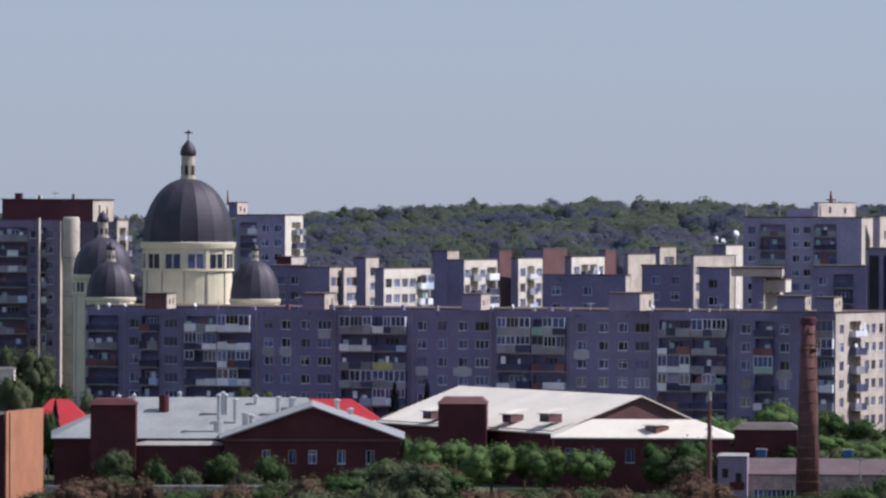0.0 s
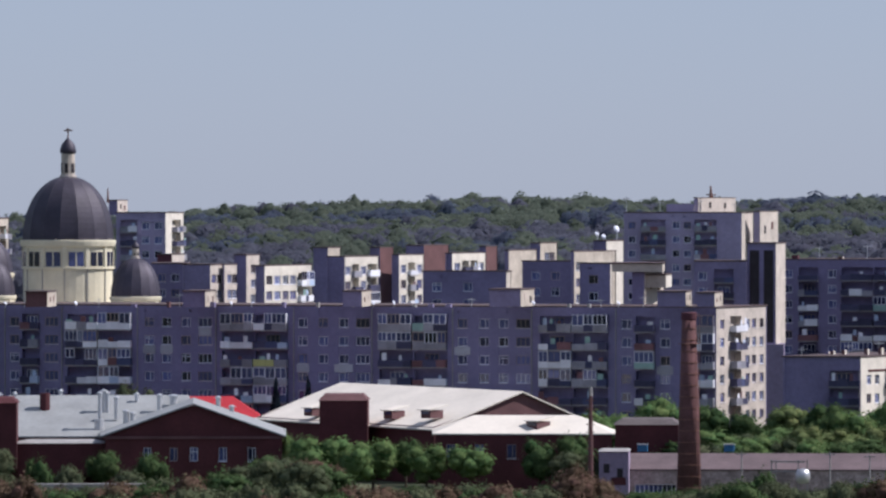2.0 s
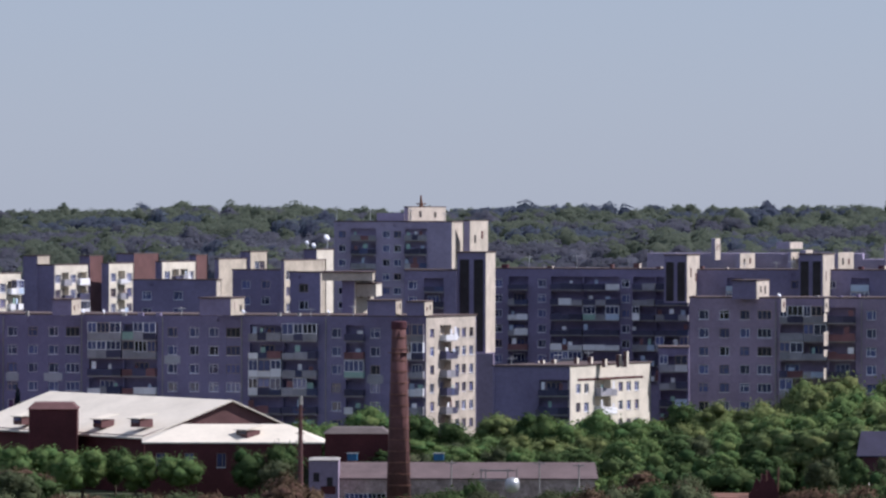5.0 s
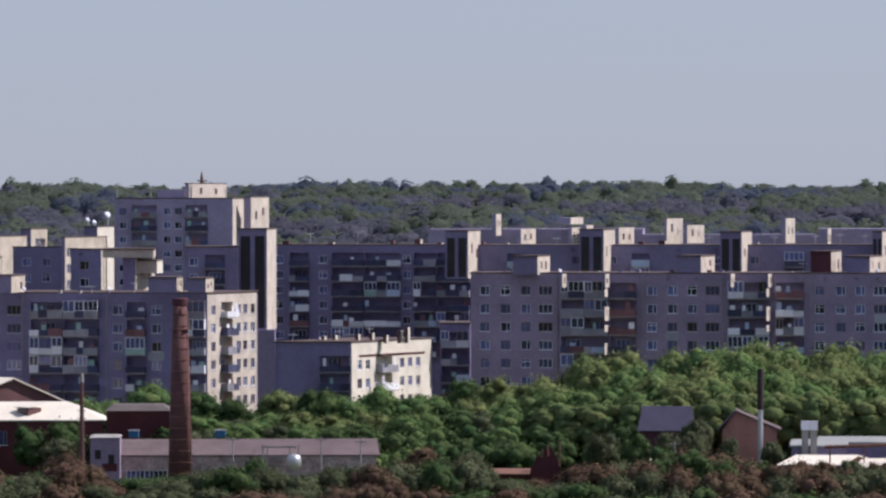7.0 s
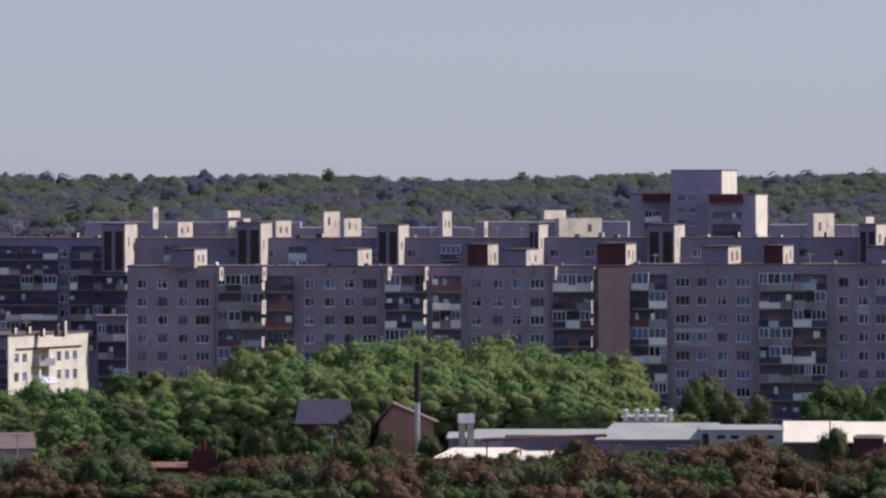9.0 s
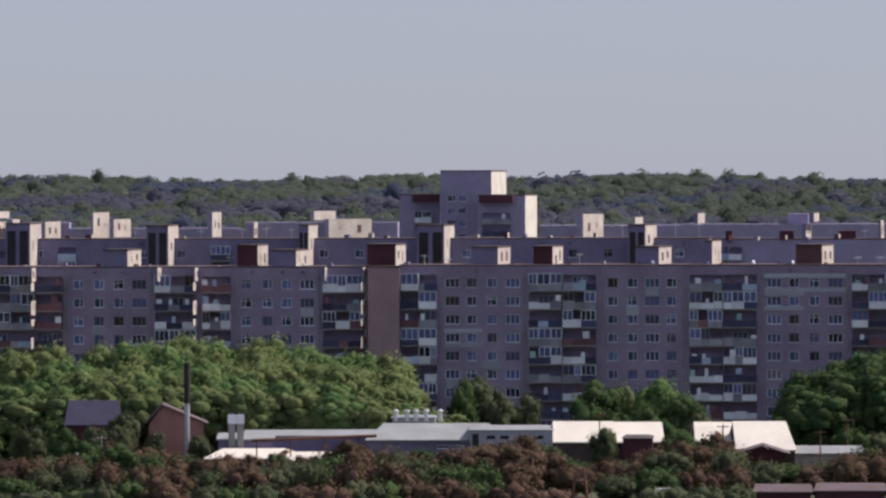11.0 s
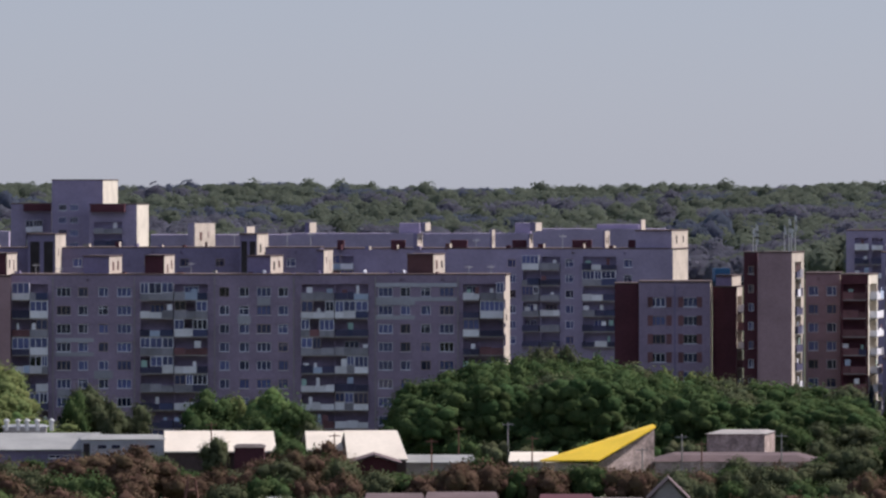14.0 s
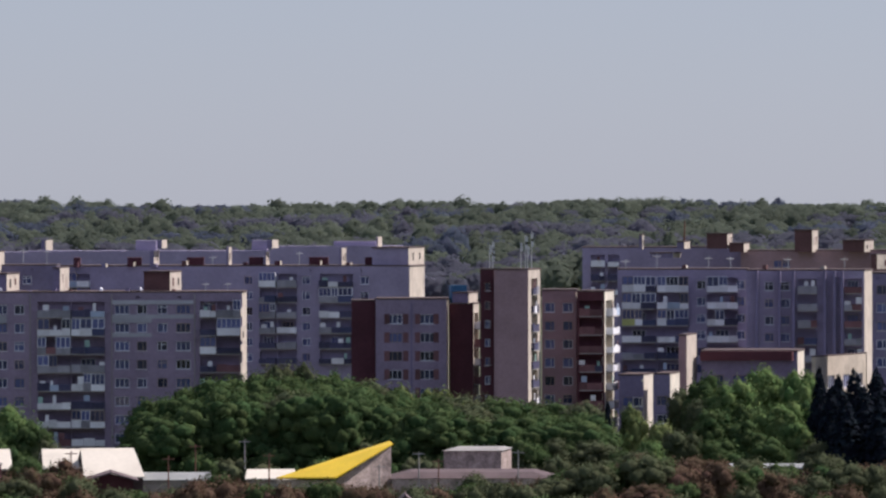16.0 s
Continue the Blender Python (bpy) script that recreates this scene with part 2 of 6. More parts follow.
def lattice(xs, zs, w, h, t):
    """A frame with bars at xs and zs, in one piece."""
    ex = [0.0, t] + [e for x in xs for e in (x - t / 2, x + t / 2)] + [w - t, w]
    ez = [0.0, t] + [e for z in zs for e in (z - t / 2, z + t / 2)] + [h - t, h]
    s, y0, y1 = Shape(), -0.05, 0.04
    for i in range(len(ex) - 1):
        for j in range(len(ez) - 1):
            xa, xb, za, zb = ex[i], ex[i + 1], ez[j], ez[j + 1]
            if i % 2 and j % 2:
                s.face((xa, y0, za), (xa, y0, zb), (xa, y1, zb), (xa, y1, za)).face((xb, y0, zb), (xb, y0, za), (xb, y1, za), (xb, y1, zb))
                s.face((xa, y0, zb), (xb, y0, zb), (xb, y1, zb), (xa, y1, zb)).face((xa, y0, za), (xa, y1, za), (xb, y1, za), (xb, y0, za))
            else:
                s.face((xa, y0, za), (xb, y0, za), (xb, y0, zb), (xa, y0, zb))
    for xa in (0.0, w):
        s.face((xa, y0, 0), (xa, y1, 0), (xa, y1, h), (xa, y0, h))
    for za in (0.0, h):
        s.face((0, y0, za), (w, y0, za), (w, y1, za), (0, y1, za))
    return s


def window_meshes(w, h, style):
    key = (round(w, 2), round(h, 2), style)
    if key not in WINDOWS:
        t = 0.085
        cuts = {1: [0.62], 2: [0.33, 0.67], 3: [0.4], 4: [0.25, 0.5, 0.75]}[style]
        s = lattice([c * w for c in cuts], [0.7 * h] if style == 3 else [], w, h, t)
        sill = Shape().box(-0.06, w + 0.06, -0.28, -0.052, -0.07, 0.0)
        p = Shape().box(0.05, w - 0.05, 0.0, 0.02, 0.05, h - 0.05)
        WINDOWS[key] = (s.mesh("window", M_FRAME), s.mesh("window", M_FRAMEOLD), p.mesh("pane", M_PANE), sill.mesh("sill", M_FRAME))
    return WINDOWS[key]


def add_window(parent, m, x, z, w, h, rng, deep=0.18):
    style = 4 if w > 2.3 else 2 if w > 1.6 else 3 if rng.random() < 0.3 else 1
    new_frame, old_frame, pane, sill = window_meshes(w, h, style)
    place = m @ Matrix.Translation((x - w / 2, deep, z - h / 2))
    win = part("window", new_frame if rng.random() < 0.68 else old_frame, None, parent, "", place)
    part("pane", pane, None, win, "", place)
    if deep < 0.5 and rng.random() < 0.6:
        part("sill", sill, None, win, "", place)


def add_balcony(parent, m, x0, x1, z, rng, out=1.1, style=None, glazed=None, height=2.7):
    """One balcony: slab, a railing of one to three unlike panels, and at times glazing over all or part of it."""
    style = style or rng.choice("wgggddrgdwgbn")
    glazed = rng.random() < 0.5 if glazed is None else glazed
    place = m @ Matrix.Translation((x0, 0, z))
    w = x1 - x0
    ob = part("balcony", Shape().box(0, w, -out, 0.3, -0.14, 0.0), M_CONC, parent, "", place)
    cuts = [0.0, w]
    if w > 2.2 and rng.random() < 0.75:
        cuts = [0.0, w * rng.choice([0.33, 0.45, 0.55, 0.67]), w]
    if w > 4.2:
        cuts = [0.0, w * rng.uniform(0.25, 0.4), w * rng.uniform(0.55, 0.75), w]
    top = height - 0.2
    for i, (xa, xb) in enumerate(zip(cuts, cuts[1:])):
        mt = M_PANEL[style if i == 0 or rng.random() < 0.5 else rng.choice("wwbgnddrgn")]
        tall = rng.choice([0.9, 1.05, 1.05, 1.2])
        s = Shape().box(xa, xb - 0.02, -out, -out + 0.07, 0.0, tall)
        if i == 0:
            s.box(0, 0.07, -out + 0.07, 0.0, 0.0, tall)
        if xb == w:
            s.box(w - 0.09, w - 0.02, -out + 0.07, 0.0, 0.0, tall)
        part("parapet", s, mt, ob, "", place)
        if glazed and (rng.random() < 0.82 or len(cuts) == 2):
            n = max(2, round((xb - xa) / 0.8))
            ww = xb - xa - 0.02
            fr = M_FRAME if rng.random() < 0.7 else M_FRAMEOLD
            part("glazing_frame", lattice([k * ww / n for k in range(1, n)], [], ww, top - tall - 0.01, 0.085), fr, ob, "", place @ Matrix.Translation((xa, -out + 0.06, tall + 0.005)))
            part("pane", Shape().box(xa + 0.04, xb - 0.06, -out + 0.06, -out + 0.08, tall + 0.05, top - 0.06), M_PANE, ob, "", place)
            if xb == w:
                part("side_panel", Shape().box(w - 0.09, w - 0.02, -out + 0.11, 0.0, tall + 0.01, top), M_PANEL[rng.choice("wwgd")], ob, "", place)
        elif rng.random() < 0.4:
            xm, hw = rng.uniform(xa + 0.3, xb - 0.3), rng.uniform(0.2, 0.5)
            part("blind", Shape().box(max(xa, xm - hw), min(xb - 0.03, xm + hw), -out + 0.12, -out + 0.15, tall * 0.7, rng.uniform(1.5, 2.2)), M_PANEL[rng.choice("wbwtr")], ob, "hanging cloth or blind", place)
    return ob


def facade(parent, p0, p1, z0, z1, material, holes, name="wall", thick=0.35):
    """A wall with real openings. holes: (x0, x1, za, zb, depth)."""
    m, length = along(p0, p1)
    holes = [(max(h[0], 0.02), min(h[1], length - 0.02), max(h[2], z0 + 0.02), min(h[3], z1 - 0.02), h[4]) for h in holes]
    holes = [tuple(round(x, 3) for x in h) for h in holes if h[1] - h[0] > 0.1 and h[3] - h[2] > 0.1]
    xs = sorted({0.0, length} | {round(min(max(h[i], 0.0), length), 3) for h in holes for i in (0, 1)})
    zs = sorted({z0, z1} | {round(min(max(h[i], z0), z1), 3) for h in holes for i in (2, 3)})
    s = Shape()

    def inside(x, z):
        for h in holes:
            if h[0] < x < h[1] and h[2] < z < h[3]:
                return True
        return False
    for za, zb in zip(zs, zs[1:]):
        for xa, xb in zip(xs, xs[1:]):
            if not inside((xa + xb) / 2, (za + zb) / 2):
                s.face((xa, 0, za), (xb, 0, za), (xb, 0, zb), (xa, 0, zb))
    for xa, xb, za, zb, dp in holes:
        s.face((xa, 0, za), (xa, 0, zb), (xa, dp, zb), (xa, dp, za))
        s.face((xb, 0, zb), (xb, 0, za), (xb, dp, za), (xb, dp, zb))
        s.face((xa, 0, zb), (xb, 0, zb), (xb, dp, zb), (xa, dp, zb))
        s.face((xa, 0, za), (xa, dp, za), (xb, dp, za), (xb, 0, za))
        s.face((xa, dp, za), (xa, dp, zb), (xb, dp, zb), (xb, dp, za))
    s.face((length, 0, z0), (length, thick, z0), (length, thick, z1), (length, 0, z1))
    s.face((0, 0, z0), (0, 0, z1), (0, thick, z1), (0, thick, z0))
    s.face((0, 0, z1), (length, 0, z1), (length, thick, z1), (0, thick, z1))
    part(name, s, material, parent, "", m)
    return m, length


def storeys(parent, p0, p1, z1, material, rng, cols=(), bays=(), floors=9, step=2.8, first=2.55, low=0.0, wide=(), u0=0.0, u1=1.0, win=(1.5, 1.42), bay_out=1.1, vents=True):
    """A wall with columns of windows and stacks of balconies, given by bearing between u0 and u1."""
    span = (Vector(p1[:2]) - Vector(p0[:2])).length
    to_x = lambda u: (u - u0) / (u1 - u0) * span
    holes, wins, bals = [], [], []
    for c in cols:
        w = win[0] * (1.45 if c in wide else 1.0)
        for i in range(floors):
            z = z1 - first - i * step
            if z < low + 1.0:
                break
            holes.append((to_x(c) - w / 2, to_x(c) + w / 2, z - win[1] / 2, z + win[1] / 2, 0.3))
            wins.append((to_x(c), z, w))
        if vents:
            x = to_x(c) + (0.8 if rng.random() < 0.5 else -0.6)
            if rng.random() < 0.35:
                holes.append((x - 0.28, x + 0.28, z1 - 0.95, z1 - 0.55, 0.3))
    for bay in bays:
        a, b, n = bay[0], bay[1], bay[2]
        looks = bay[3] if len(bay) > 3 else ""
        xa, xb = to_x(a), to_x(b)
        for i in range(floors):
            z = z1 - first - i * step - 1.15
            if z < low - 1.0:
                break
            holes.append((xa + 0.05, xb - 0.05, z, z + 2.35, 1.1))
            for k in range(n):
                c = looks[i * n + k] if i * n + k < len(looks) else None
                bals.append((xa + (xb - xa) * k / n, xa + (xb - xa) * (k + 1) / n - 0.04, z, c))
    m, length = facade(parent, p0, p1, low, z1, material, holes)
    for x, z, w in wins:
        add_window(parent, m, x, z, w, win[1], rng)
    for xa, xb, z, c in bals:
        style, glazed = (None, None) if c is None else (c.lower(), c.isupper())
        add_balcony(parent, m, xa, xb, z, rng, bay_out if rng.random() < 0.8 else bay_out + 0.15, style, glazed, step)
        if rng.random() < 0.2:
            add_window(parent, m, (xa + xb) / 2, z + 1.3, min(2.2, (xb - xa) * 0.6), 1.5, rng, 0.95)
    return m


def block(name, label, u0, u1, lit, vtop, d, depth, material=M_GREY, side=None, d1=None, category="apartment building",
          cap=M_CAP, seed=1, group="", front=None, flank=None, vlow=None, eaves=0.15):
    """A building mass: shaded front from bearing u0 to u1, its flank showing lit bearings wide, flat roof. Shade is in
    the front's material, sunlight in the paler side given for the flank. front, flank: what storeys() takes.
    """
    rng = random.Random(seed)
    d1 = d if d1 is None else d1
    a, b = at(u0, 0, d), at(u1, 0, d1)
    c, e = at(u1 + lit, 0, d1 + depth), at(u0 + lit, 0, d + depth)
    z1 = rise(vtop, (d + d1) / 2)
    low = 0.0 if vlow is None else max(0.0, rise(vlow, d))
    base = Matrix.Translation(((a.x + b.x) / 2, (a.y + b.y) / 2, low))
    ob = thing(name, base, label, category, group)
    if front:
        storeys(ob, a, b, z1, material, rng, u0=u0, u1=u1, low=low, **front)
    else:
        facade(ob, a, b, low, z1, material, [])
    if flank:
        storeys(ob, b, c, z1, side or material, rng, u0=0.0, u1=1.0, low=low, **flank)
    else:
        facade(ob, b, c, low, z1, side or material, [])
    facade(ob, c, e, low, z1, material, [])
    facade(ob, e, a, low, z1, material, [])
    mid = (a + b + c + e) / 4
    ring = []
    for p in (a, b, c, e):
        w = Vector((p.x - mid.x, p.y - mid.y, 0))
        ring.append(Vector((p.x, p.y, 0)) + w.normalized() * eaves)
    part("roof", Shape().solid([(p.x, p.y, z1 + 0.004) for p in ring], [(p.x, p.y, z1 + 0.22) for p in ring]), cap, ob)
    return ob, z1


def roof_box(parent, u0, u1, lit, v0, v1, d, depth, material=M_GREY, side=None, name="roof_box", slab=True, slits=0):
    """A stair head or lift house on a roof: shaded front, lit flank, thin cover slab. A paler sheet on the flank puts
    the sunlight into its colour.
    """
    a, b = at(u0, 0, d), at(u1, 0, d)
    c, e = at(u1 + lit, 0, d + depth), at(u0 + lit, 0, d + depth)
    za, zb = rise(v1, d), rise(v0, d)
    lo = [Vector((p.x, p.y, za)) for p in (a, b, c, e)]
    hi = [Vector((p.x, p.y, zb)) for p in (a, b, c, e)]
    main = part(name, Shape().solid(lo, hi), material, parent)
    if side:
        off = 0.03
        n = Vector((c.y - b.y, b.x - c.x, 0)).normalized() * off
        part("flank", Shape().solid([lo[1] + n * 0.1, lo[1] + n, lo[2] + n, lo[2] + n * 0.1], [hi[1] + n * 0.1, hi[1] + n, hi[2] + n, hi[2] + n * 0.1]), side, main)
        m2, w2 = along(b, c)
        h2 = zb - za
        if w2 > 4.0 and 2.0 < h2 < 9.0:
            brng = random.Random(int(u0 * 7 + v0))
            for f in ((0.3, 0.7) if w2 > 7 else (0.5,)):
                x, ww, hh = w2 * f + brng.uniform(-0.3, 0.3), brng.uniform(0.35, 0.6), brng.uniform(0.3, 0.45) * min(h2, 4.0)
                zo = zb - h2 * brng.uniform(0.2, 0.4) - hh
                part("opening", Shape().box(x - ww, x + ww, -0.09, -0.035, zo, zo + hh), brng.choice([M_DARK, M_BROWN, M_FRAMEOLD]), main, "dark door or vent opening", m2)
    if slab:
        mid = sum(hi, Vector()) / 4
        ring = [p + (p - mid).normalized() * 0.3 for p in hi]
        part("cover_slab", Shape().solid([p + Vector((0, 0, 0.004)) for p in ring], [p + Vector((0, 0, 0.2)) for p in ring]), M_CAP, main)
    for i in range(slits):
        m, w = along(a, b)
        x = w * (i + 0.5) / slits
        part("slit", Shape().box(x - w * 0.17, x + w * 0.17, -0.06, -0.01, za + 0.3, zb - 1.2), M_DARK, main, "dark glazed stair strip", m)
    return main


def every(u0, u1, step):
    n = max(1, round((u1 - u0) / step))
    return [u0 + (u1 - u0) * (i + 0.5) / n for i in range(n)]


# ---- ground ----
def terrain(d, a=0.0):
    """Flat under the town, rising to a wooded ridge that is lower on one side."""
    if d < 1900:
        return 0.0
    t = min(1.0, max(0.0, (degrees_of(a) + 10.5) / 4.0))
    return (17.0 + 10.0 * t * t * (3 - 2 * t)) * min(1.0, (d - 1900) / 2300.0) ** 0.9


def degrees_of(a):
    return a * 180.0 / math.pi


s = Shape()
rings = [0.0, 300, 600, 900, 1300, 1900, 2200, 2600, 3000, 3500, 4200, 4900]
angles = [radians(a) for a in range(-180, 181, 3)]
for d0, d1 in zip(rings, rings[1:]):
    for a0, a1 in zip(angles, angles[1:]):
        za, zb, zc, zd = terrain(d0, a0) - 0.02, terrain(d0, a1) - 0.02, terrain(d1, a1) - 0.02, terrain(d1, a0) - 0.02
        s.face((d0 * math.sin(a0), d0 * math.cos(a0), za), (d0 * math.sin(a1), d0 * math.cos(a1), zb), (d1 * math.sin(a1), d1 * math.cos(a1), zc), (d1 * math.sin(a0), d1 * math.cos(a0), zd))
single("ground", s, M_GROUND, Matrix(), "rough green and brown ground of the town and its woods", "ground", kind="structure")

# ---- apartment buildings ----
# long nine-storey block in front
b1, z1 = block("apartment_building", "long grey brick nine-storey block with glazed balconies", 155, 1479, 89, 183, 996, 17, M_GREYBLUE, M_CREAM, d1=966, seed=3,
    front=dict(cols=[241, 308, 484, 515, 550, 584, 758, 794, 830, 864, 1039, 1077, 1111, 1145, 1324, 1391], wide=[308, 584, 864, 1145],
               bays=[(157, 213, 1, "dgrddd"), (254, 287, 1, "rdddgd"), (336, 394, 1, "wDDdrd"), (395, 454, 1, "WwWWgd"), (614, 672, 1, "GwgGdW"), (673, 732, 1, "WdyGWd"),
                     (893, 952, 1, "GGdwdg"), (954, 1013, 1, "TGrrdg"), (1174, 1231, 1, "gWWWrd"), (1232, 1293, 1, "GgGGdr"), (1340, 1374, 1, "drTdwd"), (1446, 1477, 1, "GWgwgw")],
               floors=8),
    flank=dict(cols=[0.12, 0.62, 0.75, 0.9], bays=[(0.27, 0.5, 1, "wdgdgd")], floors=7, vents=False))
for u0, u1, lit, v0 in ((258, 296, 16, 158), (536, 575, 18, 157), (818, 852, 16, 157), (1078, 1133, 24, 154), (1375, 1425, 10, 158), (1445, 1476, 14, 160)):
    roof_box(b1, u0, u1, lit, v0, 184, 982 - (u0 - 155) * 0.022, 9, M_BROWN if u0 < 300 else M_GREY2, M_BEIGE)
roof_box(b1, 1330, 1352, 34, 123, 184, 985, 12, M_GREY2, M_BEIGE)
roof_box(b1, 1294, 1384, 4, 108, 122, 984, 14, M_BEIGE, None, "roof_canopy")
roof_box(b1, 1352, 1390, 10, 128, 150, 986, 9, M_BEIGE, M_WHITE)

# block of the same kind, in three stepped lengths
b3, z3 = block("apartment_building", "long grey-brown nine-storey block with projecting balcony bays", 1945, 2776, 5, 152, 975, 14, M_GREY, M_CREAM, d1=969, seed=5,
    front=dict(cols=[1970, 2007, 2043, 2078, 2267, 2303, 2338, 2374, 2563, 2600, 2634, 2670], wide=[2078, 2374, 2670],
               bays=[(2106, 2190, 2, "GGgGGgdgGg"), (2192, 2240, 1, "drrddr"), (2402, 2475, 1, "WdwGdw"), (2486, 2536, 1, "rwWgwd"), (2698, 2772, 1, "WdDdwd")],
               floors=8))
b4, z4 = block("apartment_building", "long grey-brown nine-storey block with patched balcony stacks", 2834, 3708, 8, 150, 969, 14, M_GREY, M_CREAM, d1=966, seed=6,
    front=dict(cols=[2927, 2961, 2997, 3034, 3211, 3246, 3281, 3315, 3496, 3531, 3567, 3604], wide=[2927, 3034, 3281, 3496, 3604],
               bays=[(2836, 2868, 1, "WdrDwd"), (2868, 2900, 1, "gWGWWd"), (3063, 3122, 1, "GwdGDgdd"), (3123, 3182, 1, "gGWrwGwd"), (3347, 3406, 1, "gWGGdwwg"), (3407, 3466, 1, "dWdgWdWw"),
                     (3633, 3662, 1, "wdWdrd"), (3663, 3706, 1, "GWdrdr")],
               floors=9))
mid_wall = block("apartment_building", "red-brown blank brick stair wall between two blocks", 2777, 2833, 2, 152, 967, 14, M_ROSE, seed=8)[0]
m4 = along(at(2834, 0, 969), at(3708, 0, 966))[0]
for row, u0, u1 in ((0, 3478, 3622), (1, 3478, 3548), (3, 2912, 2980)):
    k = 75.46 / 874
    za, zb = z4 - 2.55 - row * 2.8 - 1.4, z4 - 2.55 - row * 2.8 - 0.78
    part("insulation_panel", Shape().box((u0 - 2834) * k, (u1 - 2834) * k, -0.06, -0.005, za, zb), M_INSUL, b4, "smooth bluish insulation render", m4)
    za, zb = z4 - 2.55 - row * 2.8 + 0.78, z4 - 2.55 - row * 2.8 + 1.38
    part("insulation_panel", Shape().box((u0 - 2834) * k, (u1 - 2834) * k, -0.06, -0.005, za, zb), M_INSUL, b4, "smooth bluish insulation render", m4)
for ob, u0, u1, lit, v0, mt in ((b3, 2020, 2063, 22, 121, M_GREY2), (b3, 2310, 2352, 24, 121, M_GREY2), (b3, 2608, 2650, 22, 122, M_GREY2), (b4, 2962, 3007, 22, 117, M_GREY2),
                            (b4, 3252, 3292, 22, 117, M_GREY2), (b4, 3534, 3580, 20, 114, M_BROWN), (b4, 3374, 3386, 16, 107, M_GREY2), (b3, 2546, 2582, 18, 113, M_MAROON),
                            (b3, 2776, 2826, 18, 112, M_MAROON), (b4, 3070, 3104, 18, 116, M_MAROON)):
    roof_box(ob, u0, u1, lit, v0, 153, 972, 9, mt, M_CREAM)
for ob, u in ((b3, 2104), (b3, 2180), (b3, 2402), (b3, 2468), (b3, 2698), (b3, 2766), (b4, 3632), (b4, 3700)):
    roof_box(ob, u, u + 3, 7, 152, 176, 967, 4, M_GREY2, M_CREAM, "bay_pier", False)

# fins added for the bays' sunlit sides, the sun's paleness in their cream
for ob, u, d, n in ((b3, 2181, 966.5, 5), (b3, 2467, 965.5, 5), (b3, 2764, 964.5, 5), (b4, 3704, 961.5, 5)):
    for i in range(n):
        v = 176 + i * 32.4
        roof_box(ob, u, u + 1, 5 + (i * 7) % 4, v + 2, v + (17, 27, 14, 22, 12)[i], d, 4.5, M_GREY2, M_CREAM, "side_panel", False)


def patches(parent, a, b, u0, u1, cols, top, seed, count, pipes):
    """Squares of insulation between windows, and downpipes, on a front wall."""
    prng = random.Random(seed)
    m, w = along(a, b)
    k = w / (u1 - u0)
    picks = [(c, i) for c in cols for i in range(6)]
    for c, i in prng.sample(picks, count):
        x, z = (c - u0) * k, top - 2.55 - i * 2.8
        half = prng.choice([1.0, 1.25, 1.45])
        part("insulation_panel", Shape().box(x - half, x + half, -0.05, -0.004, z - 2.05, z - 0.8), M_INSUL, parent, "smooth insulation render", m)
    for u in pipes:
        x = (u - u0) * k
        part("downpipe", Shape().box(x - 0.07, x + 0.07, -0.14, -0.004, 0.0, top - 0.2), M_CONC, parent, "", m)


patches(b1, at(155, 0, 996), at(1479, 0, 966), 155, 1479, [241, 308, 484, 515, 550, 584, 758, 794, 830, 864, 1039, 1077, 1111, 1145, 1324, 1391], z1, 4, 7, [224, 327, 463, 603, 742, 880, 1022, 1160, 1306, 1436])
patches(b3, at(1945, 0, 975), at(2776, 0, 969), 1945, 2776, [1970, 2007, 2043, 2078, 2267, 2303, 2338, 2374, 2563, 2600, 2634, 2670], z3, 5, 3, [2098, 2250, 2392, 2548, 2690])
patches(b4, at(2834, 0, 969), at(3708, 0, 966), 2834, 3708, [2927, 2961, 2997, 3034, 3211, 3246, 3281, 3315], z4, 6, 4, [2908, 3052, 3194, 3334, 3478, 3624])
crng = random.Random(31)
for ob, ua, ub, v, d in ((b1, 170, 1470, 184, 984), (b3, 1950, 2770, 153, 978), (b4, 2840, 3700, 151, 974)):
    u = ua
    while u < ub:
        kind = crng.random()
        dd = d - (u - ua) * (0.022 if ob is b1 else 0.005)
        if kind < 0.5:
            roof_box(ob, u, u + crng.uniform(4, 9), 3, v - crng.uniform(4, 10), v + 1, dd, 1.0, crng.choice([M_GREY2, M_BROWN, M_CONC]), None, "vent_stack", False)
        elif kind < 0.8:
            p, q = at(u, v + 1, dd), at(u, v - crng.uniform(12, 26), dd)
            part("aerial", Shape().tube(p, q, 0.06, 0.04, 5), M_STEEL, ob, "thin television aerial")
            part("aerial_bar", Shape().tube(q + Vector((-0.6, 0, -0.3)), q + Vector((0.6, 0.2, -0.3)), 0.05, 0.05, 5), M_STEEL, ob, "thin television aerial")
        else:
            c = at(u, v - 7, dd)
            part("satellite_dish", Shape().spin([(0.04, 0.14), (0.22, 0.07), (0.34, 0.0), (0.34, -0.04), (0.04, 0.09)], 12), M_FRAME, ob, "white satellite dish",
                 Matrix.Translation(c) @ Matrix.Rotation(radians(crng.uniform(50, 80)), 4, "Y") @ Matrix.Rotation(radians(crng.uniform(10, 70)), 4, "X"), True)
            part("dish_pole", Shape().tube(at(u, v + 1, dd), c, 0.05, 0.05, 5), M_STEEL, ob)
        u += crng.uniform(22, 70)

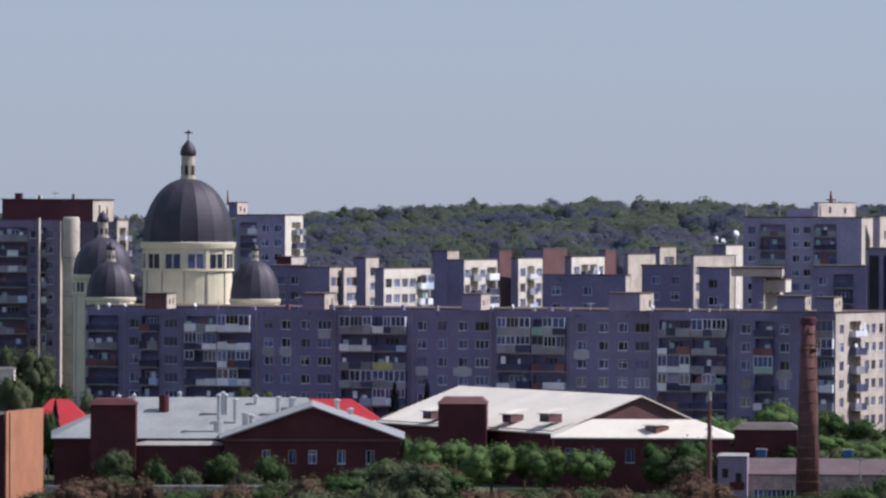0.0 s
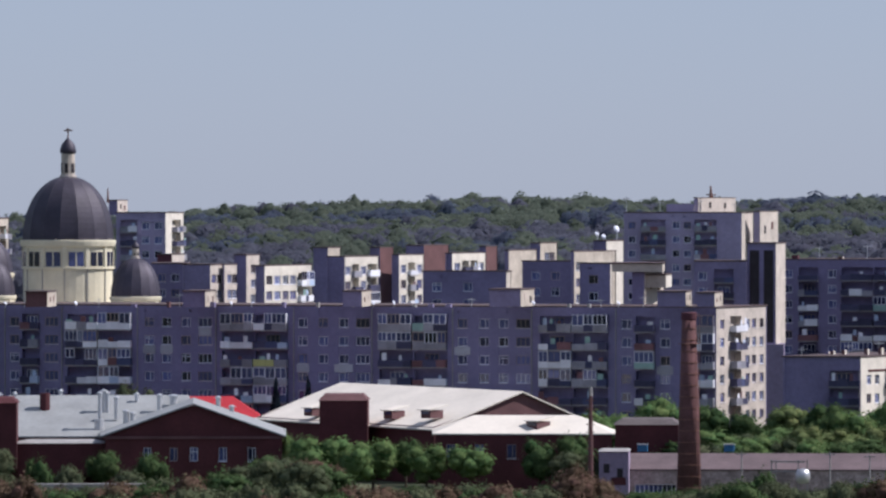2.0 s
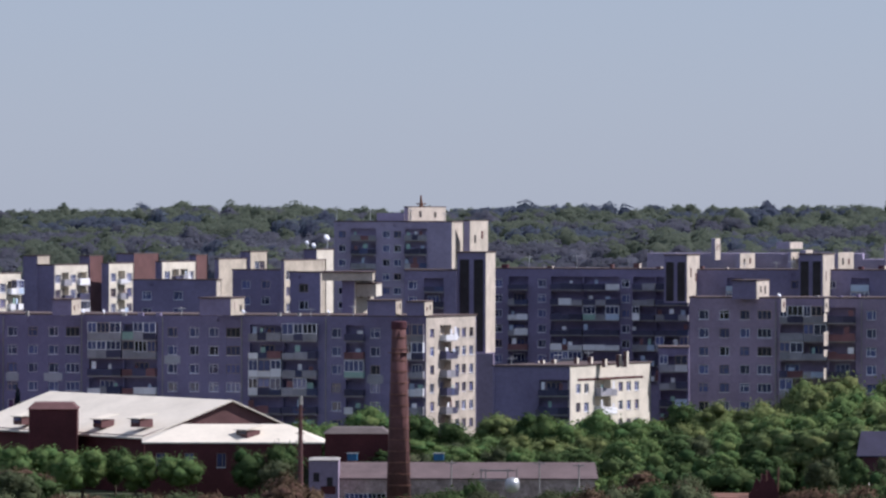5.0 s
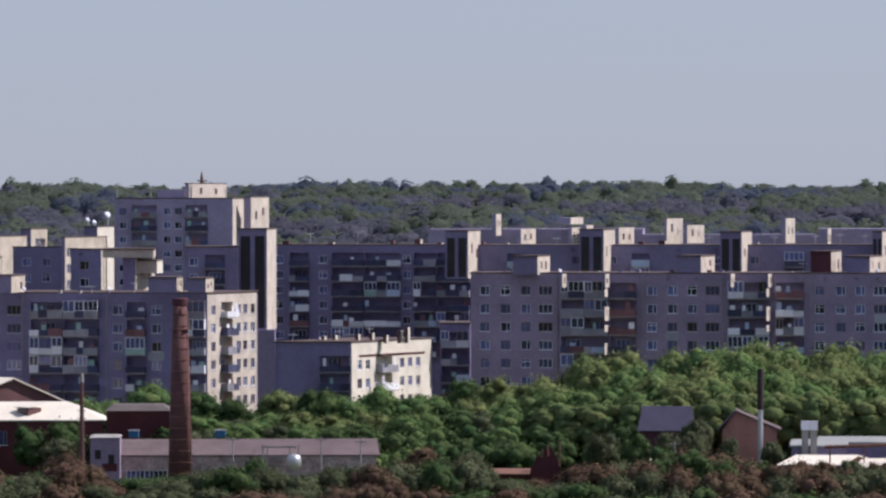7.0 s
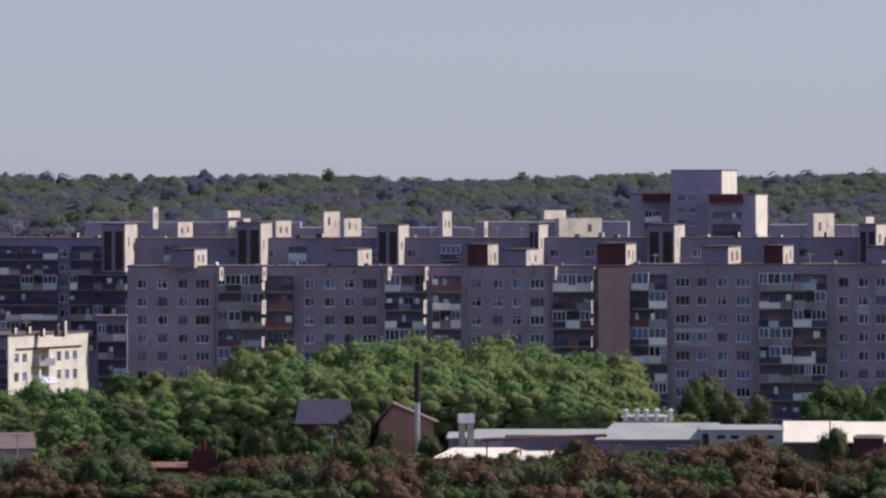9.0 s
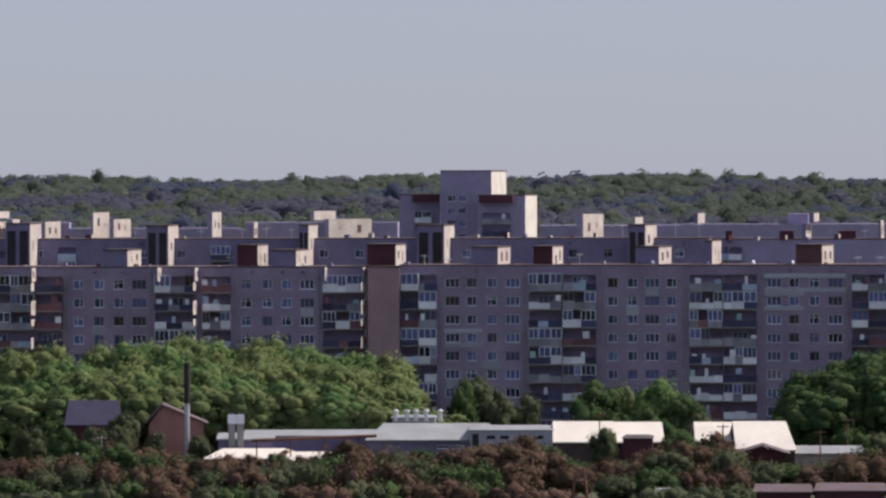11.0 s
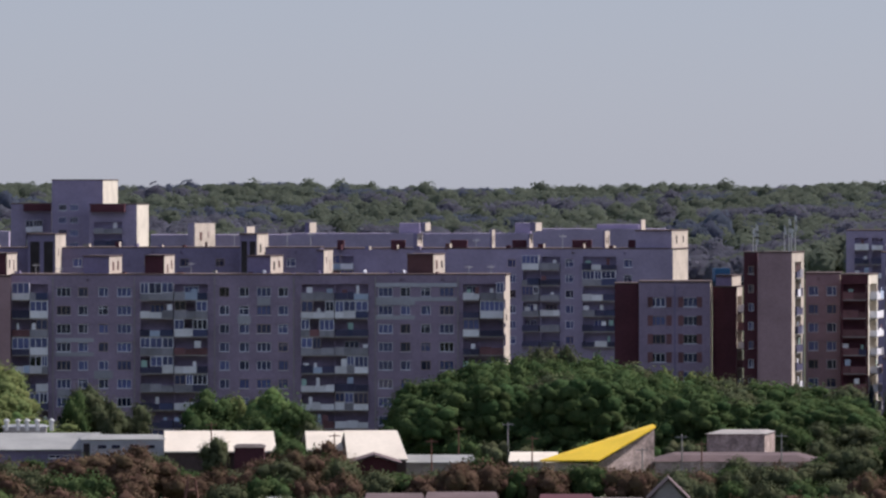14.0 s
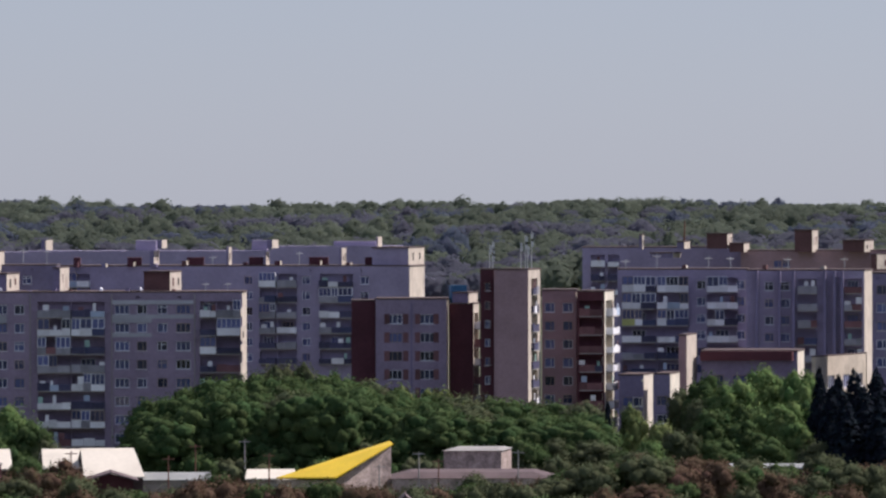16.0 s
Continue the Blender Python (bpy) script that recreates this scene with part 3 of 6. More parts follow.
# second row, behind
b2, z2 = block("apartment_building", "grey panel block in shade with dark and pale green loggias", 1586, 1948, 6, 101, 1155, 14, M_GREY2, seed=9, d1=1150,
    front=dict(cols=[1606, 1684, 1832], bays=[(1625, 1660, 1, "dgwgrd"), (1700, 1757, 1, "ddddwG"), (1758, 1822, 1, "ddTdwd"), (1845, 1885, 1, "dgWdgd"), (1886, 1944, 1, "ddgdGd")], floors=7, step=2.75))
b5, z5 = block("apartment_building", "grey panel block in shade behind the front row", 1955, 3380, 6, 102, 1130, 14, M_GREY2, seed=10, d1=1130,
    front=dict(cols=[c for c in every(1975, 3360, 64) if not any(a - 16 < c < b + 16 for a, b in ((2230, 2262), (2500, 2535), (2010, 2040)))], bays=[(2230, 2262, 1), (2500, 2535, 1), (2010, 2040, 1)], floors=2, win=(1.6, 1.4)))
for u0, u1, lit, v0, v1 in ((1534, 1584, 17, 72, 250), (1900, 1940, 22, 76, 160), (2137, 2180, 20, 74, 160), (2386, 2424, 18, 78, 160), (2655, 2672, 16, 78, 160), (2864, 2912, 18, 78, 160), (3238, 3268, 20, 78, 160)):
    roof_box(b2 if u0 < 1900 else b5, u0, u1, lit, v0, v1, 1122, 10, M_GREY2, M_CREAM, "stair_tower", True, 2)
# block added under the stair tower to keep that strip dim
roof_box(b2, 1530, 1598, 2, 250, 448, 1120, 8, M_DIM, None, "lower_wing", False)
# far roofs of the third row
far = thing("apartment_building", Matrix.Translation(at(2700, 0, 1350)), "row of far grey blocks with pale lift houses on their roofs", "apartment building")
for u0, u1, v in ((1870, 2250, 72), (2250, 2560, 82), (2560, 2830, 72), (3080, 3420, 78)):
    roof_box(far, u0, u1, 3, v, 130, 1350, 14, M_HAZED, None, "far_block", False)
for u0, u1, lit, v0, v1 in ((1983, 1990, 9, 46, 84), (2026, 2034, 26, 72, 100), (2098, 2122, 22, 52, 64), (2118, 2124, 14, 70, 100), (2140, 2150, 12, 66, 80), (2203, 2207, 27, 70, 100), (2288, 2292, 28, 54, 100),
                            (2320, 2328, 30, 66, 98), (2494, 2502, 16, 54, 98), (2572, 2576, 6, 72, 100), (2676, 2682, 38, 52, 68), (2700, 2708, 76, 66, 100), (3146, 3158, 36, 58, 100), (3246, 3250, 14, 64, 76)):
    roof_box(far, u0, u1, lit, v0, v1, 1340, 9, M_HAZED, M_CREAM, "lift_house", False)

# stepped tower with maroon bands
tw, zt = block("apartment_tower", "grey panel tower with stepped top and maroon bands", 2906, 2996, 27, -18, 1400, 16, M_HAZED, M_WHITE, seed=12, category="apartment tower",
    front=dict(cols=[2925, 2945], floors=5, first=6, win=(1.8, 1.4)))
t2, _ = block("apartment_tower", "lower wing of the stepped tower with maroon parapet", 2972, 3056, 21, 25, 1385, 16, M_HAZED, M_WHITE, seed=13, category="apartment tower",
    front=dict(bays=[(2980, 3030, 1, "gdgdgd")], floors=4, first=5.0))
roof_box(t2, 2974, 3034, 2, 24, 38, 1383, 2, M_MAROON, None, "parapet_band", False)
t3, _ = block("apartment_tower", "rear wing of the stepped tower with maroon parapet", 2834, 2905, 4, 24, 1410, 16, M_HAZED, M_WHITE, seed=14, category="apartment tower",
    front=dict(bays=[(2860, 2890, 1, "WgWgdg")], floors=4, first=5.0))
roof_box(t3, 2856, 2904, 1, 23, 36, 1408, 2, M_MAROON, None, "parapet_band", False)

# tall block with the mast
g1, zg = block("apartment_tower", "tall grey panel tower with loggia columns and a roof mast", 1316, 1524, 20, 18, 1300, 18, M_HAZED, M_CREAM, seed=15, category="apartment tower",
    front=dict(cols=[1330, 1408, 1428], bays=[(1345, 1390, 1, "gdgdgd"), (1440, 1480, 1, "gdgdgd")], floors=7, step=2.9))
roof_box(g1, 1391, 1440, 3, 2, 19, 1302, 12, M_HAZED, M_CREAM, "lift_house", False)
roof_box(g1, 1440, 1447, 66, -8, 19, 1303, 14, M_HAZED, M_CREAM, "lift_house", True)
roof_box(g1, 1545, 1556, 32, 16, 80, 1306, 8, M_HAZED, M_CREAM, "lift_house", True)
part("mast", Shape().tube(at(1470, -8, 1304), at(1469, -30, 1304), 0.45, 0.12).tube(at(1461, -14, 1304), at(1479, -14, 1304), 0.12), M_RUST, g1, "dark steel roof mast")
g2, _ = block("apartment_building", "grey block in shade with a dark gable opening", 1440, 1533, 3, 104, 1120, 14, M_GREY2, seed=16, front=dict(cols=[1455], bays=[(1475, 1510, 1, "dddd")], floors=3))

# sunlit buildings behind the long block; flank and front colours hold sun and shade
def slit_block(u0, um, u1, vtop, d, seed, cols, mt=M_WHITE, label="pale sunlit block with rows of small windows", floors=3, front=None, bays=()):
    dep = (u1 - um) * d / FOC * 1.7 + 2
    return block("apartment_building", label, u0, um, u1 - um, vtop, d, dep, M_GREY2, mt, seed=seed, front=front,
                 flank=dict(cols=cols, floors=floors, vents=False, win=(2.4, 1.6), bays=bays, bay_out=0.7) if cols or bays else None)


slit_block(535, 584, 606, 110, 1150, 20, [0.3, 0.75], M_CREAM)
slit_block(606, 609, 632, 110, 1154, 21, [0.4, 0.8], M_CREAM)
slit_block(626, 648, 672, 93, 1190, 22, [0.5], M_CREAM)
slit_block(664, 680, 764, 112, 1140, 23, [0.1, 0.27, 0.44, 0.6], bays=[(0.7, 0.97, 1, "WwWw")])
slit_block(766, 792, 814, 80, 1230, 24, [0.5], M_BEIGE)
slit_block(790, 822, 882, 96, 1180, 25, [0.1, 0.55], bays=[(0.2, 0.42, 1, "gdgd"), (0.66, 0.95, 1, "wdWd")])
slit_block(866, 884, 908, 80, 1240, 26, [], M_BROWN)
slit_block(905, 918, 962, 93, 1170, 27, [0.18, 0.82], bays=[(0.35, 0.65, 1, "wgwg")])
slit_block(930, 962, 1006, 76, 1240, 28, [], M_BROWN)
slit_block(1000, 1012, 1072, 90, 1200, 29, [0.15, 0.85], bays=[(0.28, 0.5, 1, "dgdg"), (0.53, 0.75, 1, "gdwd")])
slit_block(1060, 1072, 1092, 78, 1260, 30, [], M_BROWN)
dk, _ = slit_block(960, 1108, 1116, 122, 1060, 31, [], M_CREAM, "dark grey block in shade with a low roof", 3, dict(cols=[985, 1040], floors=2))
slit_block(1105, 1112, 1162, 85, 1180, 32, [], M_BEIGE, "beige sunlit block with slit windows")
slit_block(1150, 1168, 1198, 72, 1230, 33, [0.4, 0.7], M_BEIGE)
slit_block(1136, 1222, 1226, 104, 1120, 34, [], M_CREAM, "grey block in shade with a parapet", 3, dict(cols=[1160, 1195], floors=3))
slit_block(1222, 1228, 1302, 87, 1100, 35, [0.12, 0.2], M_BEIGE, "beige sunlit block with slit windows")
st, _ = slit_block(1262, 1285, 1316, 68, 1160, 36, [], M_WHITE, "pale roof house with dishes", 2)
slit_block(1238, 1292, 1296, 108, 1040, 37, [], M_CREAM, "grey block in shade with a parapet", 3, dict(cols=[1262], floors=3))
for u, v, r in ((1303, 46, 7), (1280, 60, 6), (1268, 55, 5)):
    c = at(u, v, 1166)
    part("satellite_dish", Shape().spin([(0.05, 0.25), (r * 0.06, 0.1), (r * 0.09, 0.0), (r * 0.09, -0.05), (0.05, 0.15)], 14), M_FRAME, st, "white satellite dish",
         Matrix.Translation(c) @ Matrix.Rotation(radians(60), 4, "Y") @ Matrix.Rotation(radians(40), 4, "X"), True)
    part("dish_pole", Shape().tube(c + Vector((0.1, 0.3, -0.1)), Vector((c.x, c.y + 0.3, rise(68, 1166) - 0.3)), 0.12), M_STEEL, st, "thin steel pole")

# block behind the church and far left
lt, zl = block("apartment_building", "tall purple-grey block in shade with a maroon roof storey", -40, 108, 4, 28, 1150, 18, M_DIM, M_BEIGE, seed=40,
    front=dict(cols=[62, 88], bays=[(0, 50, 1, "gdgdgdgd"), (66, 84, 1, "dgdgwd")], floors=8))
roof_box(lt, 5, 165, 36, -8, 30, 1154, 14, M_MAROON, M_BEIGE, "roof_storey", True)
sp = at(127, 0, 1149)
part("stair_turret", Shape().spin([(1.55, 0.0), (1.55, rise(26, 1149)), (1.35, rise(22, 1149))], 28), M_BEIGE, lt, "pale rounded stair turret", Matrix.Translation((sp.x, sp.y, 0)), True)
for v in (94, 162, 230, 298):
    z = rise(v, 1149)
    part("turret_band", Shape().spin([(1.555, z - 0.12), (1.62, z - 0.1), (1.62, z + 0.1), (1.555, z + 0.12)], 28), M_CONC, lt, "", Matrix.Translation((sp.x, sp.y, 0)))
roof_box(lt, 66, 70, 3, 24, 480, 1147, 1.5, M_DIM, M_BEIGE, "pier", False)
l2, _ = block("apartment_building", "narrow sunlit stair block with grey balconies", 128, 208, 20, 28, 1172, 12, M_DIM, M_BEIGE, seed=41, flank=dict(bays=[(0.2, 0.8, 1, "wgwgwg")], floors=5, vents=False), front=dict(cols=[175, 195], floors=5))
ct, _ = block("apartment_tower", "grey tower with pale sunlit flank behind the church", 418, 505, 32, 18, 1250, 16, M_HAZED, M_WHITE, seed=42, category="apartment tower",
    front=dict(cols=[470, 492], bays=[(425, 455, 1, "gdgdgd")], floors=6), flank=dict(bays=[(0.35, 0.85, 1, "gdgdgd")], floors=6, vents=False))
roof_box(ct, 405, 420, 18, -4, 22, 1252, 8, M_GREY2, M_CREAM, "lift_house", True)
part("mast", Shape().tube(at(403, 0, 1256), at(403, -26, 1256), 0.25, 0.1), M_RUST, ct, "dark roof mast")
roof_box(ct, 490, 516, 22, 92, 110, 1180, 9, M_MAROON, M_CREAM, "roof_box")
block("apartment_building", "grey block in shade beside the church", 480, 545, 4, 108, 1160, 14, M_GREY2, seed=43, front=dict(cols=[498, 522], floors=3))

# low pale building with dishes
wl, zw = block("apartment_building", "lower building with flat roof, shaded grey front and sunlit white flank", 1597, 1734, 143, 273, 945, 25, M_GREY2, M_WHITE, seed=44, eaves=0.3,
    front=dict(bays=[(1678, 1732, 1, "ddd")], floors=3, first=3.2), flank=dict(cols=[0.1, 0.2, 0.62, 0.72, 0.82], bays=[(0.3, 0.5, 1, "gwg")], floors=3, first=3.4, vents=False))
b = at(1734, 0, 945)
mflank = along(b, at(1877, 0, 970))[0]
part("band", Shape().box(2.5, 25, -0.08, -0.01, zw - 2.2, zw - 1.9), M_RED, wl, "thin brick-red band", mflank)
for u, v in ((1700, 240), (1740, 238), (1765, 236), (1828, 226), (1815, 232), (1790, 240), (1680, 242)):
    roof_box(wl, u, u + 6, 3, v + 20, 274, 953, 1.2, M_BROWN, M_WHITE, "chimney", False)
block("apartment_building", "dark gap block with balconies behind the low building", 1890, 1944, 1, 240, 1010, 12, M_GREY2, seed=45, front=dict(bays=[(1892, 1942, 1, "GgdrG")], floors=4))

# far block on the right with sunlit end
q, zq = block("apartment_building", "grey nine-storey panel block with sunlit end balconies", 3385, 4004, 27, 104, 1160, 16, M_HAZED, M_CREAM, seed=50, d1=1150,
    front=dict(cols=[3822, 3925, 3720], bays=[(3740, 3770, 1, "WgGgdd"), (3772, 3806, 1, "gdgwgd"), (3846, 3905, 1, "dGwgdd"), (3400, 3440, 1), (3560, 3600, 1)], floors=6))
roof_box(q, 3938, 4002, 28, 72, 105, 1152, 15, M_HAZED, M_CREAM, "end_block", True)
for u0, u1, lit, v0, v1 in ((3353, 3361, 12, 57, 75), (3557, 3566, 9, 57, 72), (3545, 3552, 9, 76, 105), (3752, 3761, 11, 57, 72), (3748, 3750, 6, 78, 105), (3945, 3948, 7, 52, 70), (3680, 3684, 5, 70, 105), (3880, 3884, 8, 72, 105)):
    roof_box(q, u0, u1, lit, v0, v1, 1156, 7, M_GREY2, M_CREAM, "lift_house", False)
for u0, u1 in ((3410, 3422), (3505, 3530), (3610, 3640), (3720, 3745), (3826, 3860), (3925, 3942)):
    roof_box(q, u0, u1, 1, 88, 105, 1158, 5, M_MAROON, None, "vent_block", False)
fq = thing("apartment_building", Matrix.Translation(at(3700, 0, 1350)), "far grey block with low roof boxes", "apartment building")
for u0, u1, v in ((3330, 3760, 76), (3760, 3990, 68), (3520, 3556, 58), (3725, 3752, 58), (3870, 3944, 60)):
    roof_box(fq, u0, u1, 2, v, 120, 1350 if v > 66 else 1352, 12, M_HAZED, None, "far_block", False)

# ---- right-hand group ----
r1, zr1 = block("apartment_building", "grey block with maroon loggia walls and red window panels", 3944, 4070, 3, 163, 960, 12, M_GREY, M_CREAM, seed=60,
    front=dict(cols=[3978, 4035], wide=[3978, 4035], floors=6, first=3.0))
m1 = along(at(3944, 0, 960), at(4070, 0, 960))[0]
for i in range(5):
    for x in (1.7, 4.55, 6.35, 9.15):
        part("window_panel", Shape().box(x - 0.4, x + 0.4, -0.05, -0.005, zr1 - 3.75 - i * 2.8, zr1 - 2.2 - i * 2.8), M_PANEL["r"], r1, "dull red panel beside a window", m1)
part("seam", Shape().box(5.3, 5.55, -0.1, -0.005, 0, zr1 - 0.5), M_GREY2, r1, "vertical drain seam", m1)
block("apartment_building", "dark maroon brick wing set back in shade", 3901, 3943, 1, 166, 964, 9, M_MAROON, seed=61)
r2, _ = block("apartment_building", "dark maroon brick wing with sunlit balcony edges", 4074, 4117, 10, 172, 962, 9, M_MAROON, M_CREAM, seed=62, flank=dict(bays=[(0.1, 0.9, 1, "wrwrwr")], floors=6, vents=False))
roof_box(r2, 4080, 4108, 16, 152, 173, 964, 6, M_GREY2, M_CREAM)
part("blue_roof_house", Shape().box(0, 2.4, 0, 2.5, -2, 1.9), M_BLUE, r2, "blue metal roof house", Matrix.Translation(at(4078, 160, 967)))
r3, zr3 = block("apartment_tower", "tall narrow greyish rose slab with maroon strip and sunlit edges", 4154, 4214, 22, 111, 950, 10, M_ROSE, M_CREAM, seed=63, category="apartment tower",
    flank=dict(bays=[(0.25, 0.75, 1, "dddddddd")], floors=8, vents=False, bay_out=0.3))
block("apartment_tower", "maroon brick strip of the tall slab with small balconies", 4129, 4153, 1, 111, 952, 9, M_MAROON, seed=64, category="apartment tower", front=dict(cols=[4142], floors=8, win=(0.8, 1.2)))
for u, v, n in ((4151, 60, 3), (4146, 66, 1), (4201, 62, 1), (4209, 50, 2), (4220, 44, 2), (4213, 68, 1)):
    s = Shape().tube(at(u, 112, 954), at(u, v, 954), 0.09, 0.06)
    for k in range(n):
        p = at(u + 2, v + 2 + 10 * k, 953.8)
        s.box(p.x - 0.15, p.x + 0.15, p.y - 0.15, p.y + 0.1, p.z - 1.2, p.z)
    single("antenna_mast", s, M_STEEL, Matrix(), "thin pale antenna mast with panel aerials on a roof", "antenna", "roof antennas")
r4, _ = block("apartment_building", "brown brick block with maroon loggias and white lattice balconies", 4238, 4299, 3, 148, 966, 12, M_ROSE, M_CREAM, seed=65, front=dict(cols=[4252, 4284], floors=7))
r5, _ = block("apartment_building", "maroon loggia stack with white lattice at its sunlit edge", 4300, 4349, 17, 150, 962, 11, M_MAROON, M_WHITE, seed=66, front=dict(bays=[(4304, 4346, 1, "rrrrrrrr")], floors=7, bay_out=0.5), flank=dict(bays=[(0.15, 0.85, 1, "wwwwwwww")], floors=7, vents=False))
r6, _ = block("apartment_building", "grey block with stacked white glazed balconies", 4372, 4600, 3, 111, 1060, 14, M_HAZED, M_CREAM, seed=67,
    front=dict(cols=[4520, 4590], bays=[(4380, 4440, 1, "WWYwgd"), (4442, 4498, 1, "WWWwdd"), (4530, 4585, 1, "WwWwgd")], floors=6))
r7, _ = block("apartment_building", "grey block with ribbed piers and few windows", 4600, 4808, 14, 113, 1040, 14, M_HAZED, M_CREAM, seed=68,
    front=dict(cols=[4640, 4668], bays=[(4690, 4725, 1, "gggr"), (4772, 4804, 1, "rgrgrg")], floors=6))
for u in (4615, 4655, 4680, 4735, 4752, 4766):
    roof_box(r7, u, u + 5, 1, 114, 300, 1038.5, 1.2, M_GREY2, None, "pier", False)
block("apartment_building", "near grey end wall of a block", 4822, 4905, 10, 118, 980, 14, M_GREY2, M_CREAM, seed=69, front=dict(cols=[4838, 4860], floors=5))
r9, _ = block("apartment_building", "far grey-brown block with roof houses", 4310, 4600, 3, 72, 1250, 14, M_HAZED, M_CREAM, seed=70, front=dict(bays=[(4325, 4350, 1, "wdwd"), (4355, 4375, 1, "wdwd")], floors=3))
r10, _ = block("apartment_building", "far grey-brown block with roof houses", 4590, 4880, 3, 78, 1240, 14, M_ROSE, M_CREAM, seed=71, front=dict(cols=[4655, 4670], floors=2))
for ob, u0, u1, lit, v0, v1 in ((r9, 4410, 4416, 2, 50, 75), (r9, 4477, 4490, 10, 62, 74), (r9, 4530, 4566, 9, 48, 74), (r9, 4570, 4595, 10, 65, 80), (r10, 4685, 4716, 10, 42, 80), (r10, 4770, 4808, 16, 60, 80), (r10, 4820, 4830, 60, 85, 110), (r9, 4430, 4470, 14, 82, 90)):
    roof_box(ob, u0, u1, lit, v0, v1, 1235, 8, M_BROWN if u0 > 4500 else M_GREY2, M_CREAM, "lift_house", True)
part("mast", Shape().tube(at(4490, 64, 1236), at(4491, 25, 1236), 0.2, 0.12), M_RUST, r9, "thin reddish mast")
r11, _ = block("low_building", "low building with maroon roof band and pale sunlit corner", 4520, 4690, 12, 256, 1000, 14, M_GREY2, M_WHITE, seed=72, category="building", front=dict(cols=[4545, 4590, 4640], floors=2, first=4.5, win=(2.6, 1.6)))
roof_box(r11, 4518, 4680, 4, 256, 272, 999, 1.0, M_MAROON, None, "roof_band", False)
block("low_building", "narrow rose brick tower with pale sunlit flank", 4480, 4494, 18, 228, 990, 14, M_ROSE, M_CREAM, seed=73, category="building")
block("low_building", "low grey annex with two pale sunlit walls", 4374, 4418, 17, 298, 960, 10, M_GREY2, M_WHITE, seed=74, category="building", front=dict(cols=[4390, 4408], floors=2, first=4.0))
block("low_building", "low grey annex with two pale sunlit walls", 4437, 4465, 17, 296, 955, 10, M_GREY2, M_WHITE, seed=75, category="building", front=dict(cols=[4450], floors=2, first=4.0))
block("low_building", "low beige sunlit building with a broken roof edge", 4715, 4722, 90, 266, 985, 24, M_BEIGE, M_BEIGE, seed=76, category="building", flank=dict(cols=[0.3, 0.6, 0.85], floors=1, first=4, vents=False, win=(3.5, 2)))

# aerials, dishes and vents on the roofs behind
for ob, ua, ub, v, d in ((b2, 1600, 1900, 101, 1156), (b5, 1960, 3370, 102, 1134), (q, 3400, 3930, 104, 1156), (g1, 1320, 1520, 18, 1303), (r7, 4610, 4800, 113, 1042), (r6, 4380, 4590, 111, 1062), (lt, 10, 150, -8, 1158), (wl, 1620, 1850, 273, 955)):
    u = ua + crng.uniform(0, 20)
    while u < ub:
        kind = crng.random()
        if kind < 0.55:
            roof_box(ob, u, u + crng.uniform(4, 12), 3, v - crng.uniform(4, 12), v + 1, d, 1.2, crng.choice([M_GREY2, M_BROWN, M_MAROON, M_CONC]), crng.choice([None, M_CREAM]), "vent_stack", False)
        else:
            p, w = at(u, v + 1, d), at(u + crng.uniform(-1, 1), v - crng.uniform(14, 30), d)
            part("aerial", Shape().tube(p, w, 0.07, 0.05, 5).tube(w + Vector((-0.7, 0, -0.4)), w + Vector((0.7, 0.2, -0.4)), 0.06, 0.06, 5), M_STEEL, ob, "thin television aerial")
        u += crng.uniform(24, 60)

# ---- church ----
CH = at(333, 0, 1085)
SC = 1085 / FOC
ch = thing("church", Matrix.Translation((CH.x, CH.y, 0)), "cream church with dark sheet-metal domes, lanterns and crosses", "church")


